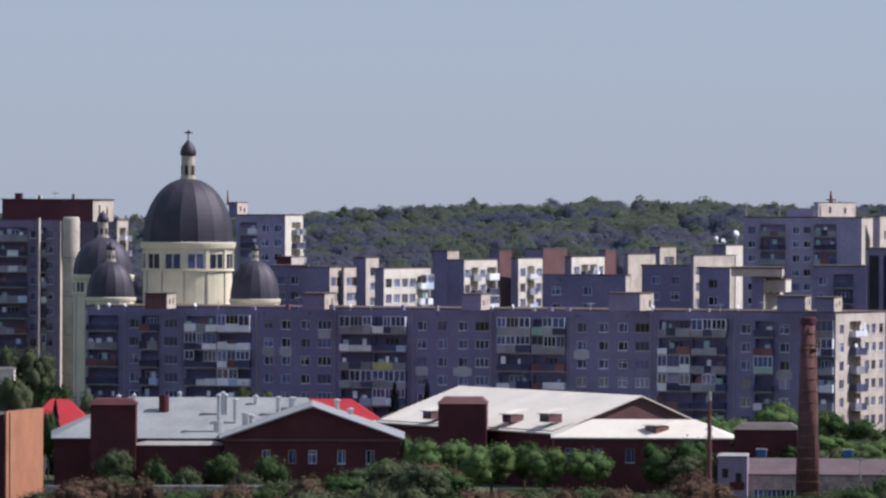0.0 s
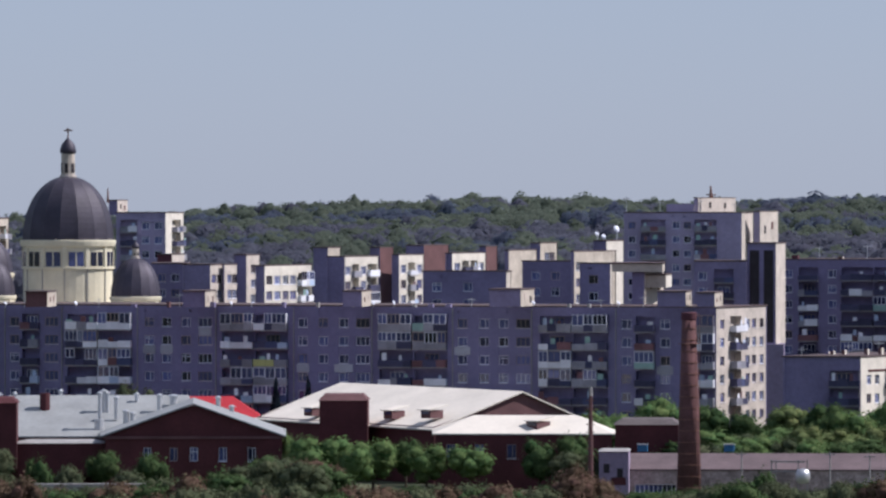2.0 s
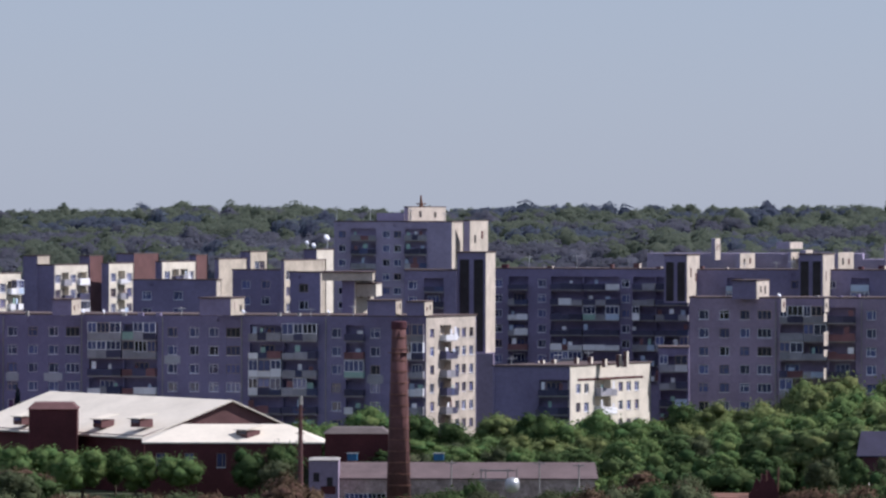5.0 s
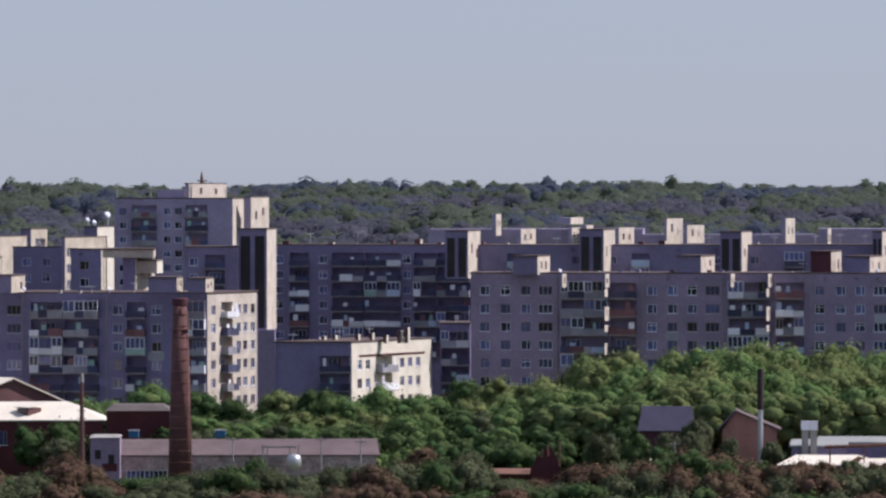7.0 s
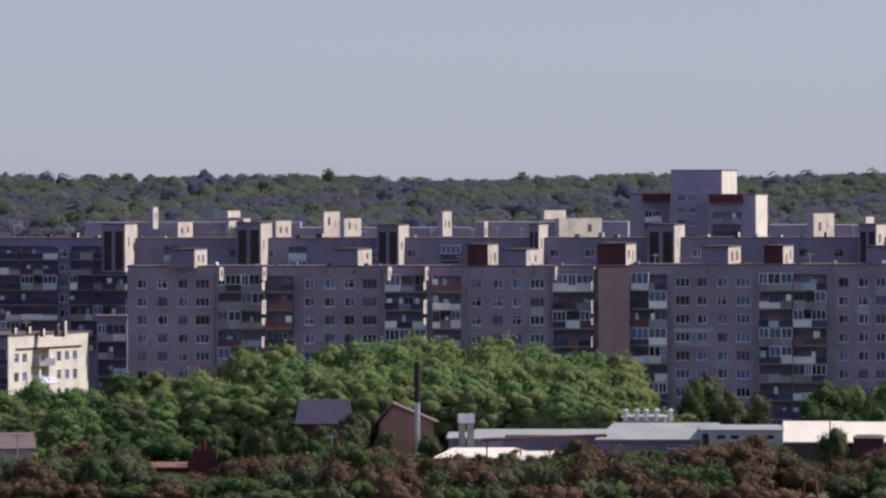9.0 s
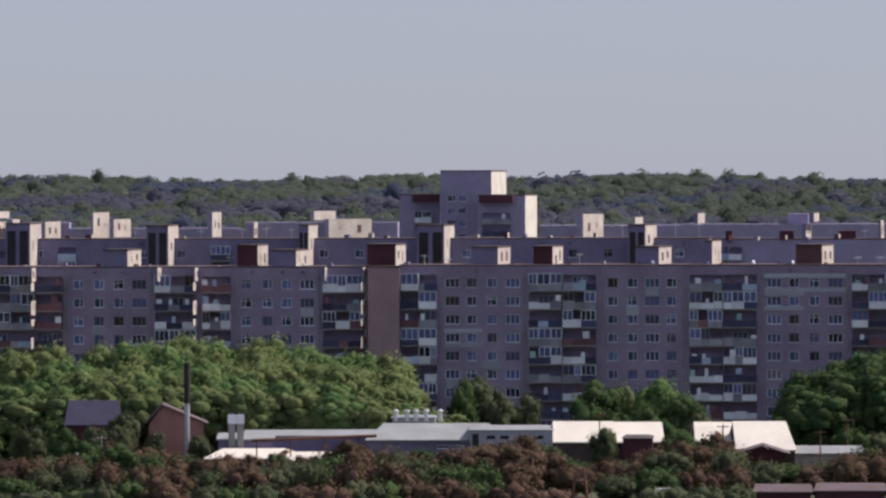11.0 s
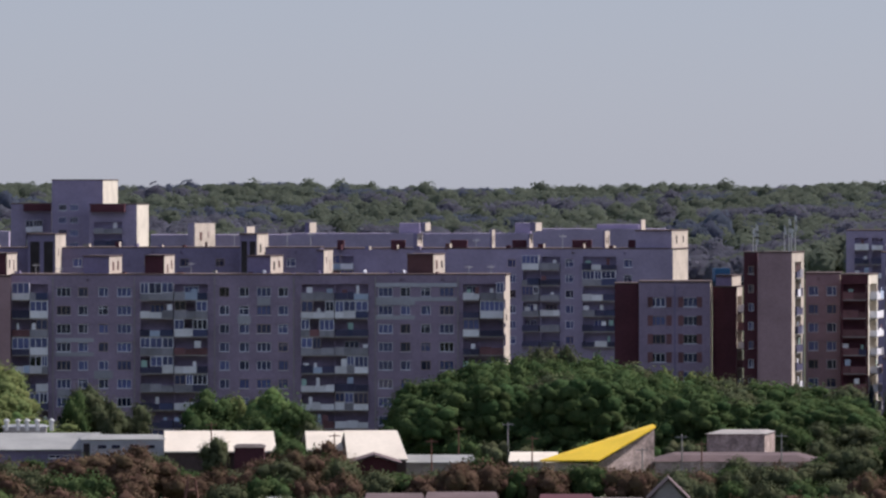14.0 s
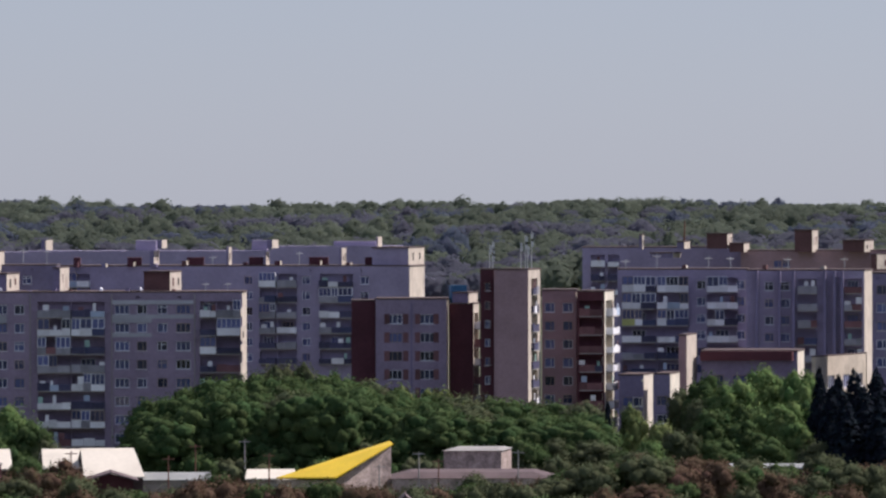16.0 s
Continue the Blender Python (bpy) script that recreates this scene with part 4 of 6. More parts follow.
def dome(u, d, base, top, half, drum_low, lantern, lr, cross, sides=8, arcade=True):
    """Drum, ribbed dome, lantern and cross on an axis at bearing u; heights by drop below the eye's level."""
    c = at(u, 0, d)
    m = Matrix.Translation((c.x, c.y, 0)) @ Matrix.Rotation(radians(12), 4, "Z")
    k = d / FOC
    z = lambda v: EYE - v * k
    r = half * k
    turn = 0.5
    n = sides + 4
    q = half / 80
    part("drum", Shape().spin([(r * 0.97, max(0, z(drum_low))), (r * 0.97, z(base + 10 * q))], 40), M_DRUM, ch, "cream rendered drum", m, False)
    part("cornice", Shape().spin([(r * 0.975, z(base + 13 * q)), (r * 1.03, z(base + 10 * q)), (r * 1.05, z(base + 3 * q)), (r * 1.05, z(base)), (r * 0.98, z(base - 1))], 40), M_DRUM, ch, "cream moulded cornice", m)
    if arcade:
        za, zb = z(base + 45 * q), z(base + 20 * q)
        for i in range(n):
            a = 2 * math.pi * (i + 0.3) / n
            mm = m @ Matrix.Rotation(a, 4, "Z")
            w = r * 0.165
            x = r * 0.965
            part("arcade_window", Shape().box(x - 0.35, x + 0.03, -w, w, za, zb), M_PANE, ch, "", mm)
            part("window_bar", Shape().box(x + 0.03, x + 0.08, -0.09, 0.09, za, zb), M_DRUM, ch, "", mm)
            mm = m @ Matrix.Rotation(a - math.pi / n, 4, "Z")
            part("pilaster", Shape().box(r * 0.9, r * 1.0, -0.3, 0.3, za - 0.3, z(base + 11 * q)), M_DRUM, ch, "", mm)
            part("drain_pipe", Shape().box(r * 0.97, r * 0.99, -0.06, 0.06, max(0, z(drum_low)), za - 0.4), M_CONC, ch, "", mm)
        part("sill_band", Shape().spin([(r * 0.972, za - 0.5), (r * 1.015, za - 0.45), (r * 1.015, za - 0.15), (r * 0.972, za - 0.1)], 40), M_DRUM, ch, "", m)
    zb, zt = z(base - 1), z(top)
    lean = []
    for i in range(17):
        t = i / 16 * 1.46
        lean.append((r * 1.005 * math.cos(t) ** 0.95, zb + (zt - zb) * math.sin(t) / math.sin(1.46)))
    part("dome", Shape().spin(lean, sides * 2, 0.5), M_DOME, ch, "dark brown sheet-metal dome", m)
    for i in range(sides * 2):
        a = 2 * math.pi * (i + 0.5) / (sides * 2)
        s = Shape().sweep([(r0 * math.cos(a), r0 * math.sin(a), z0) for r0, z0 in lean], 0.012 * q + 0.012)
        part("rib", s, M_DOME, ch, "", m)
    lv = lr * k
    zc = z(lantern)
    part("lantern_base", Shape().spin([(lv * 1.25, zt - 0.3), (lv * 1.25, zt + 0.25), (lv * 1.0, zt + 0.3)], 12), M_CREAM, ch, "", m)
    h = zc - zt
    part("lantern", Shape().spin([(lv, zt + 0.2), (lv, zt + h * 0.62)], 12), M_BEIGE, ch, "pale lantern with arched openings", m)
    for i in range(6):
        mm = m @ Matrix.Rotation(2 * math.pi * (i + 0.25) / 6, 4, "Z")
        part("lantern_opening", Shape().box(lv * 0.9, lv * 1.02, -lv * 0.25, lv * 0.25, zt + 0.3 + h * 0.06, zt + h * 0.36), M_DARK, ch, "", mm)
    cap = [(lv * 1.05, zt + h * 0.62), (lv * 1.2, zt + h * 0.66), (lv * 1.15, zt + h * 0.74), (lv * 1.0, zt + h * 0.85), (lv * 0.5, zt + h * 0.97), (lv * 0.08, zc + 0.3)]
    part("lantern_cap", Shape().spin(cap, 16), M_DOME, ch, "dark cap of the lantern", m, True)
    if cross:
        zx = z(cross)
        hh = zx - zc
        t = 0.09
        s = Shape().box(-t, t, -t, t, zc + 0.2, zx).box(-0.75, 0.75, -t, t, zc + hh * 0.72, zc + hh * 0.72 + 0.2).box(-0.4, 0.4, -t, t, zc + hh * 0.86, zc + hh * 0.86 + 0.16)
        part("cross", s, M_RUST, ch, "dark metal cross", Matrix.Translation((c.x, c.y, 0)))


dome(333, 1085, 66, -46, 81, 900, -112, 12, -132)
dome(183, 1100, 124, 58, 53, 900, 14, 9, 0)
dome(197, 1070, 164, 100, 43, 900, 68, 7, 0)
dome(452, 1075, 166, 98, 44, 900, 70, 6, 0)
corners = [at(u, 0, d) for u, d in ((170, 1066), (500, 1066), (500, 1104), (170, 1104))]
part("nave", Shape().solid([(p.x, p.y, 0) for p in corners], [(p.x, p.y, rise(184, 1066)) for p in corners]), M_CREAM, ch, "cream rendered nave walls")

# ---- works and sheds in front ----
def ground_pt(u, d, z=0.0):
    p = at(u, 0, d)
    return Vector((p.x, p.y, z))


def hip(name, label, u0, u1, ve, vr, d, depth, in0, in1, wall, roof, category="building", skew=0.0, d1=None, windows=(), low=0.0):
    """Walls under a ridged roof whose ridge runs along the front; in0, in1 draw the ridge's ends in, in bearings."""
    d1 = d if d1 is None else d1
    ze, zr = rise(ve, d), rise(vr, d + depth / 2)
    a, b = ground_pt(u0, d), ground_pt(u1, d1)
    c, e = ground_pt(u1 + skew, d1 + depth), ground_pt(u0 + skew, d + depth)
    ob = thing(name, Matrix.Translation((a + b) / 2), label, category)
    rng = random.Random(int(u0))
    m, w = along(a, b)
    k = w / (u1 - u0)
    holes = [((u - u0) * k - ww / 2, (u - u0) * k + ww / 2, rise(v, d) - hh / 2, rise(v, d) + hh / 2, 0.3) for u, v, ww, hh in windows]
    facade(ob, a, b, low, ze, wall, holes)
    for u, v, ww, hh in windows:
        add_window(ob, m, (u - u0) * k, rise(v, d), ww, hh, rng)
    for p, q in ((b, c), (c, e), (e, a)):
        facade(ob, p, q, low, ze, wall, [])
    up = lambda p, z: Vector((p.x, p.y, z))
    r0, r1 = (ground_pt(u0 + in0 + skew / 2, d + depth / 2), ground_pt(u1 - in1 + skew / 2, d1 + depth / 2))
    mid = (a + b + c + e) / 4
    o = lambda p: up(p + (p - mid).normalized() * 0.5, ze - 0.12)
    A, B, C, E_, R0, R1 = o(a), o(b), o(c), o(e), up(r0, zr), up(r1, zr)
    t = Vector((0, 0, 0.18))
    q = [A, B, R1, R0]
    part("front_roof_slope", Shape().solid(q, [p + t for p in q]), roof, ob)
    part("back_roof_slope", Shape().solid([C, E_, R0, R1], [p + t for p in (C, E_, R0, R1)]), roof, ob)
    if in0 > 1:
        part("end_roof_slope", Shape().solid([E_, A, R0], [p + t for p in (E_, A, R0)]), roof, ob)
    else:
        part("gable", Shape().solid([up(e, ze), up(a, ze), up(a.lerp(e, 0.45), ze)], [up(r0, zr - 0.1)] * 3), wall, ob)
    if in1 > 1:
        part("end_roof_slope", Shape().solid([B, C, R1], [p + t for p in (B, C, R1)]), roof, ob)
    else:
        part("gable", Shape().solid([up(b, ze), up(c, ze), up(b.lerp(c, 0.5), ze)], [up(r1, zr - 0.1)] * 3), wall, ob)
    return ob


def gable_front(name, label, u0, u1, ve, vr, d, depth, wall, roof, top=None, category="building", apex=0.5, windows=(), skew=0.0, ve1=None):
    """A hall whose gable faces the viewer; ridge runs back."""
    ze, zr = rise(ve, d), rise(vr, d)
    z2 = ze if ve1 is None else rise(ve1, d)
    a, b = ground_pt(u0, d), ground_pt(u1, d)
    c, e = ground_pt(u1 + skew, d + depth), ground_pt(u0 + skew, d + depth)
    ob = thing(name, Matrix.Translation((a + b) / 2), label, category)
    rng = random.Random(int(u0))
    m, w = along(a, b)
    k = w / (u1 - u0)
    zw = min(ze, z2)
    holes = [((u - u0) * k - ww / 2, (u - u0) * k + ww / 2, rise(v, d) - hh / 2, rise(v, d) + hh / 2, 0.3) for u, v, ww, hh in windows]
    facade(ob, a, b, 0, zw, wall, holes)
    for u, v, ww, hh in windows:
        add_window(ob, m, (u - u0) * k, rise(v, d), ww, hh, rng)
    for p, q in ((b, c), (c, e), (e, a)):
        facade(ob, p, q, 0, zw, wall, [])
    ra, rb = a.lerp(b, apex), e.lerp(c, apex)
    up = lambda p, z: Vector((p.x, p.y, z))
    back = Vector((0, 0.3, 0))
    front = [up(a, zw + 0.01), up(b, zw + 0.01), up(b, z2 + 0.02), up(ra, zr), up(a, ze + 0.02)]
    part("gable", Shape().solid([p for p in front], [p + back for p in front]), top or wall, ob)
    fore = Vector((0, -0.5, 0))
    t = Vector((0, 0, 0.22))
    la, lb = up(a, ze) + (a - b).normalized() * 0.6 + Vector((0, 0, -0.15)), up(b, z2) + (b - a).normalized() * 0.6 + Vector((0, 0, -0.15))
    le, lc = up(e, ze) + (a - b).normalized() * 0.6 + Vector((0, 0, -0.15)), up(c, z2) + (b - a).normalized() * 0.6 + Vector((0, 0, -0.15))
    for name2, ring in (("roof_slope", [la + fore, up(ra, zr) + fore, up(rb, zr), le]), ("roof_slope", [up(ra, zr) + fore, lb + fore, lc, up(rb, zr)])):
        part(name2, Shape().solid([p + Vector((0, 0, 0.03)) for p in ring], [p + t for p in ring]), roof, ob)
    if not top:
        return ob
    part("string_course", Shape().box(-0.2, w + 0.2, -0.25, -0.01, zw - 0.35, zw), M_BROWN, ob, "", m)
    return ob


def stack(u, v0, v1, d, r, material, label, name="roof_vent", cap=True):
    p = ground_pt(u, d)
    z0, z1 = rise(v1, d), rise(v0, d)
    ring = [(r, z0), (r, z1)] + ([(r * 1.5, z1 + 0.02), (r * 1.5, z1 + 0.15), (r * 0.3, z1 + 0.4)] if cap else [])
    return single(name, Shape().spin(ring, 10), material, Matrix.Translation(p), label, "vent")


def brick_box(name, label, u0, u1, v0, v1, d, depth, material, lit=4, roof=M_ROOFDARK, category="building", rise_cap=0.8):
    a, b = ground_pt(u0, d), ground_pt(u1, d)
    c, e = ground_pt(u1 + lit, d + depth), ground_pt(u0 + lit, d + depth)
    z0, z1 = max(0.0, rise(v1, d)), rise(v0, d)
    ob = thing(name, Matrix.Translation((a + b) / 2 + Vector((0, 0, z0))), label, category)
    up = lambda p, z: Vector((p.x, p.y, z))
    part("wall", Shape().solid([up(p, z0) for p in (a, b, c, e)], [up(p, z1) for p in (a, b, c, e)]), material, ob)
    mid = (a + b + c + e) / 4
    ring = [p + (p - mid).normalized() * 0.35 for p in (a, b, c, e)]
    part("roof", Shape().solid([up(p, z1 + 0.004) for p in ring], [up(mid.lerp(p, 0.75), z1 + rise_cap) for p in ring]), roof, ob)
    return ob


# left works
hip("workshop_hall", "long red brick workshop with pale grey sheet roof", 98, 566, 413, 342, 896, 28, 132, 20, M_RED, M_ROOFGREY, windows=[(270, 440, 1.3, 2.0), (330, 440, 1.3, 2.0)])
gable_front("gabled_workshop", "dark red brick workshop with brown gable facing out", 398, 711, 413, 357, 880, 26, M_RED, M_ROOFGREY, M_RED, windows=[(u, 445, 1.1, 1.9) for u in (473, 519, 555, 606, 657)])
brick_box("brick_tower", "squat dark red brick tower with a sloping cap", 162, 242, 354, 470, 884, 8, M_RED, 3, M_RED)
brick_box("lean_to", "low dark brick lean-to under the workshop roof", 243, 396, 425, 480, 886, 8, M_RED, 2, M_CONC, rise_cap=0.35)
hip("red_roofed_house", "house with a bright red sheet roof", 52, 165, 392, 346, 940, 16, 40, 40, M_CREAM, M_ROOFRED)
hip("red_roofed_house", "long house with a bright red sheet roof", 486, 684, 392, 344, 950, 16, 30, 60, M_CREAM, M_ROOFRED)
for u, v0, v1, r in ((239, 338, 372, 0.25), (292, 336, 368, 0.75), (320, 334, 350, 0.25), (389, 338, 392, 0.3), (396, 334, 372, 0.35), (402, 338, 372, 0.3), (418, 346, 382, 0.3), (454, 340, 360, 0.3), (435, 370, 395, 0.4), (447, 374, 395, 0.35),
                     (388, 382, 402, 0.7), (494, 342, 372, 0.35), (519, 343, 366, 0.55), (598, 346, 372, 0.35), (622, 362, 384, 0.35), (212, 340, 372, 0.3)):
    stack(u, v0, v1, 897 + (395 - v1) * 0.3, r, M_RED if r > 0.72 else M_STEEL, "brick chimney on the workshop roof" if r > 0.72 else "pale sheet-metal roof vent with a cap", "roof_vent", r < 0.7)
# large hall turned to one side
a, b_, c_ = ground_pt(667, 944), ground_pt(980, 900), ground_pt(1262, 916)
e_ = a + c_ - b_
hall = thing("workshop_hall", Matrix.Translation((a + b_) / 2), "large red brick hall with a bright white sheet roof", "building")
ze, zr = rise(397, 900), rise(336, 908)
for p, q_ in ((a, b_), (b_, c_), (c_, e_), (e_, a)):
    facade(hall, p, q_, 0, ze, M_RED, [])
up = lambda p, z: Vector((p.x, p.y, z))
R1, R0 = up(b_.lerp(c_, 0.54), zr), up(a.lerp(e_, 0.54), zr)
part("gable", Shape().solid([up(b_, ze), up(c_, ze), R1 - Vector((0, 0, 0.1))], [p + Vector((-0.2, 0.35, 0)) for p in (up(b_, ze), up(c_, ze), R1 - Vector((0, 0, 0.1)))]), M_BROWN, hall)
part("gable", Shape().solid([up(e_, ze), up(a, ze), R0 - Vector((0, 0, 0.1))], [p + Vector((0.2, -0.3, 0)) for p in (up(e_, ze), up(a, ze), R0 - Vector((0, 0, 0.1)))]), M_BROWN, hall)
dirx = (b_ - a).normalized()
for lo0, lo1, nm in ((up(a, ze - 0.3), up(b_, ze - 0.3), "front_roof_slope"), (up(e_, ze - 0.3), up(c_, ze - 0.3), "back_roof_slope")):
    s = Shape()
    lo0, lo1 = lo0 - dirx * 0.4 + (lo0 - R0).normalized() * 0.6, lo1 + dirx * 0.6 + (lo1 - R1).normalized() * 0.6
    h0, h1 = R0 - dirx * 0.4, R1 + dirx * 0.6
    q_ = [lo0, lo1, h1, h0]
    part(nm, s.solid(q_, [p + Vector((0, 0, 0.2)) for p in q_]), M_ROOFWHITE, hall)


def dormer(u, v, d, w, parent_label="small white dormer window on the sheet roof"):
    p = at(u, v, d)
    m = Matrix.Translation(p) @ Matrix.Rotation(radians(-40), 4, "Z")
    ob = thing("dormer", m, parent_label, "dormer", "dormers")
    part("body", Shape().box(-w / 2, w / 2, 0, 2.5, -0.6, 0.55), M_BROWN, ob, "", m)
    part("roof", Shape().solid([(-w / 2 - 0.3, -0.4, 0.56), (w / 2 + 0.3, -0.4, 0.56), (w / 2 + 0.3, 3.2, 1.2), (-w / 2 - 0.3, 3.2, 1.2)], [(-w / 2 - 0.3, -0.4, 0.68), (w / 2 + 0.3, -0.4, 0.68), (w / 2 + 0.3, 3.2, 1.34), (-w / 2 - 0.3, 3.2, 1.34)]), M_ROOFWHITE, ob, "", m)
    part("pane", Shape().box(-w / 2 + 0.2, w / 2 - 0.2, -0.04, -0.01, 0.0, 0.45), M_PANE, ob, "", m)


dormer(757, 370, 930, 1.8), dormer(898, 375, 913, 1.8), dormer(965, 374, 904, 2.0)
brick_box("stair_house", "dark red brick stair house against the white roof", 777, 862, 350, 470, 910, 8, M_RED, 3, M_BROWN, rise_cap=0.9)
hip("annex", "red brick annex with a white hipped sheet roof", 982, 1295, 409, 378, 884, 14, 68, 62, M_RED, M_ROOFWHITE, windows=[(1117, 440, 1.3, 2.0), (1010, 440, 1.3, 2.0), (1060, 440, 1.3, 2.0)])
dormer(1153, 394, 886, 2.2, "dark louvred dormer on the white annex roof")
brick_box("brick_shed", "flat-roofed red brick shed", 1300, 1412, 393, 470, 905, 10, M_RED, 3)
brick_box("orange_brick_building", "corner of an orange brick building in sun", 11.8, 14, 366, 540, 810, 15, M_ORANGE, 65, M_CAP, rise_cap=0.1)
# left side of the same brick, its shade put into a maroon colour
brick_box("orange_brick_building", "unlit side of the orange brick building, its shade coloured maroon", -40, 10, 372, 540, 812, 12, M_MAROON, 1, M_CAP, rise_cap=0.1)
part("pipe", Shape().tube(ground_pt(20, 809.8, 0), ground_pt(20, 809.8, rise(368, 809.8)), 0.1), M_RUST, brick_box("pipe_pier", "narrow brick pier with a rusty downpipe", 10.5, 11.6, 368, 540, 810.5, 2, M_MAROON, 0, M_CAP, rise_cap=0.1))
brick_box("white_house", "small white-rendered building among trees", -30, 27, 292, 420, 940, 10, M_WHITE, 3, M_ROOFDARK, rise_cap=0.2)
brick_box("boundary_wall", "long pale concrete boundary wall", 85, 566, 497, 530, 846, 0.5, M_CONC, 0, M_CONC, "wall", 0.1)
brick_box("truck_box", "white box body of a parked lorry", 786, 826, 494, 520, 845, 3, M_WHITE, 3, M_WHITE, "lorry", 0.1)

# factory chimney
CD = 846
cp = ground_pt(1431, CD)
k = CD / FOC
fc = thing("factory_chimney", Matrix.Translation(cp), "tall tapered red brick chimney with steel hoops", "chimney")
ztop = rise(194, CD)
m = Matrix.Translation(cp)
r_at = lambda z: (22.5 - 10.0 * z / ztop) * k
part("shaft", Shape().spin([(r_at(0), 0), (r_at(ztop * 0.5), ztop * 0.5), (r_at(ztop), ztop), (r_at(ztop) * 0.7, ztop + 0.01), (r_at(ztop) * 0.7, ztop - 1.0)], 28), mat("sooty_red_brick", (0.115, 0.055, 0.056), 0.9, 0.3, 2.5, 0.4), fc, "", m, True)
for i in range(16):
    z = 2.0 + i * (ztop - 2.6) / 15
    rr = r_at(z)
    part("hoop", Shape().spin([(rr, z - 0.06), (rr + 0.07, z - 0.05), (rr + 0.07, z + 0.05), (rr, z + 0.06)], 28), M_RUST, fc, "", m)
zc = rise(250, CD)
part("platform", Shape().spin([(r_at(zc), zc), (r_at(zc) + 0.35, zc + 0.02), (r_at(zc) + 0.35, zc + 0.1), (r_at(zc), zc + 0.12)], 24), M_RUST, fc, "narrow steel platform", m)
part("crown", Shape().spin([(r_at(ztop), ztop - 1.1), (r_at(ztop) + 0.12, ztop - 0.9), (r_at(ztop) + 0.12, ztop - 0.1), (r_at(ztop), ztop + 0.05)], 28), M_MAROON, fc, "", m)
part("ladder", Shape().box(-0.25, -0.18, -0.05, 0.05, 1, ztop).box(0.18, 0.25, -0.05, 0.05, 1, ztop), M_RUST, fc, "", Matrix.Translation(cp + Vector((1.25, -1.15, 0))))

# low workshop beside the chimney
hip("low_workshop", "long low workshop with grey slate roof and peeling walls", 1322, 1778, 472, 445, 858, 16, 0, 0, M_PEEL, M_ROOFSLATE, windows=[(u, 506, 1.9, 1.2) for u in (1348, 1372, 1396)] + [(1492, 508, 1.2, 1.2)])
ph = brick_box("pump_house", "small flat-roofed pump house with pale peeling plaster", 1272, 1324, 440, 530, 852, 9, M_GREY, 3, M_CONC, rise_cap=0.15)
mph = along(ground_pt(1272, 852), ground_pt(1324, 852))[0]
for x, zv in ((0.6, 462), (2.4, 470)):
    part("window", Shape().box(x, x + 0.8, -0.06, -0.01, rise(zv + 16, 852), rise(zv, 852)), M_DARK, ph, "dark panel standing for an unlit unglazed opening", mph)
part("bare_patch", Shape().box(1.6, 3.6, -0.03, -0.004, rise(500, 852), rise(486, 852)), M_RED, ph, "bare brick where plaster fell", mph)
for u in (1349, 1502):
    p = ground_pt(u, 880)
    z = rise(428, 880)
    ob = thing("water_tank", Matrix.Translation(p), "small bright blue metal tank on a stand", "tank", "blue tanks")
    mm = Matrix.Translation(p)
    part("tank", Shape().box(-0.68, 0.68, -0.5, 0.5, z - 0.95, z), M_BLUE, ob, "", mm)
    part("lid", Shape().box(-0.76, 0.76, -0.58, 0.58, z + 0.003, z + 0.12), M_STEEL, ob, "pale metal lid", mm)
    for x in (-0.55, 0.55):
        part("leg", Shape().box(x - 0.08, x + 0.08, -0.1, 0.1, 0, z - 0.95), M_RUST, ob, "", mm)
p = at(1632, 484, 853)
cy = thing("storage_tank", Matrix.Translation((p.x, p.y, 0)), "round silver tank on a rusty pipe rack", "tank")
part("tank", Shape().spin([(0.1, 0.0), (0.8, 0.2), (1.0, 0.7), (1.0, 1.4), (0.8, 1.9), (0.1, 2.1)], 16), M_STEEL, cy, "", Matrix.Translation((p.x, p.y, p.z - 1)), True)
for x in (-4.2, -3.6, -0.6, 0.6):
    part("rack_post", Shape().box(x - 0.07, x + 0.07, -0.1, 0.1, 0, p.z + 2.3), M_CONC, cy, "", Matrix.Translation((p.x, p.y, 0)))
for z0_, x1_ in ((0.6, 0.8), (1.9, 0.3)):
    part("rack_beam", Shape().box(-4.4, x1_, -0.24, -0.11, p.z + z0_, p.z + z0_ + 0.2), M_CONC, cy, "", Matrix.Translation((p.x, p.y, 0)))


def pole(u, v0, v1, d, r=0.14, material=M_CONC, label="thin concrete lamp pole", name="pole", arms=1):
    q = ground_pt(u, d)
    ob = thing(name, Matrix.Translation(q), label, "pole")
    part("mast", Shape().tube(q, ground_pt(u, d, rise(v0, d)), r, r * 0.6), material, ob)
    if arms:
        z = rise(v0, d) - 0.4
        part("crossarm", Shape().box(q.x - 0.8, q.x + 0.8, q.y - 0.06, q.y + 0.06, z, z + 0.12), material, ob)
    return ob


mast_ = pole(1257, 342, 520, 848, 0.40, M_BROWN, "thick dark weathered mast with a pale top", arms=0)
part("top", Shape().tube(ground_pt(1257, 848, rise(342, 848)), ground_pt(1257, 848, rise(326, 848)), 0.3, 0.22), M_CONC, mast_, "pale concrete top")
for v in range(350, 480, 14):
    q = ground_pt(1257, 848, rise(v, 848))
    part("step", Shape().box(q.x - 0.62, q.x + 0.62, q.y - 0.5, q.y - 0.42, q.z - 0.05, q.z + 0.05), M_RUST, mast_)
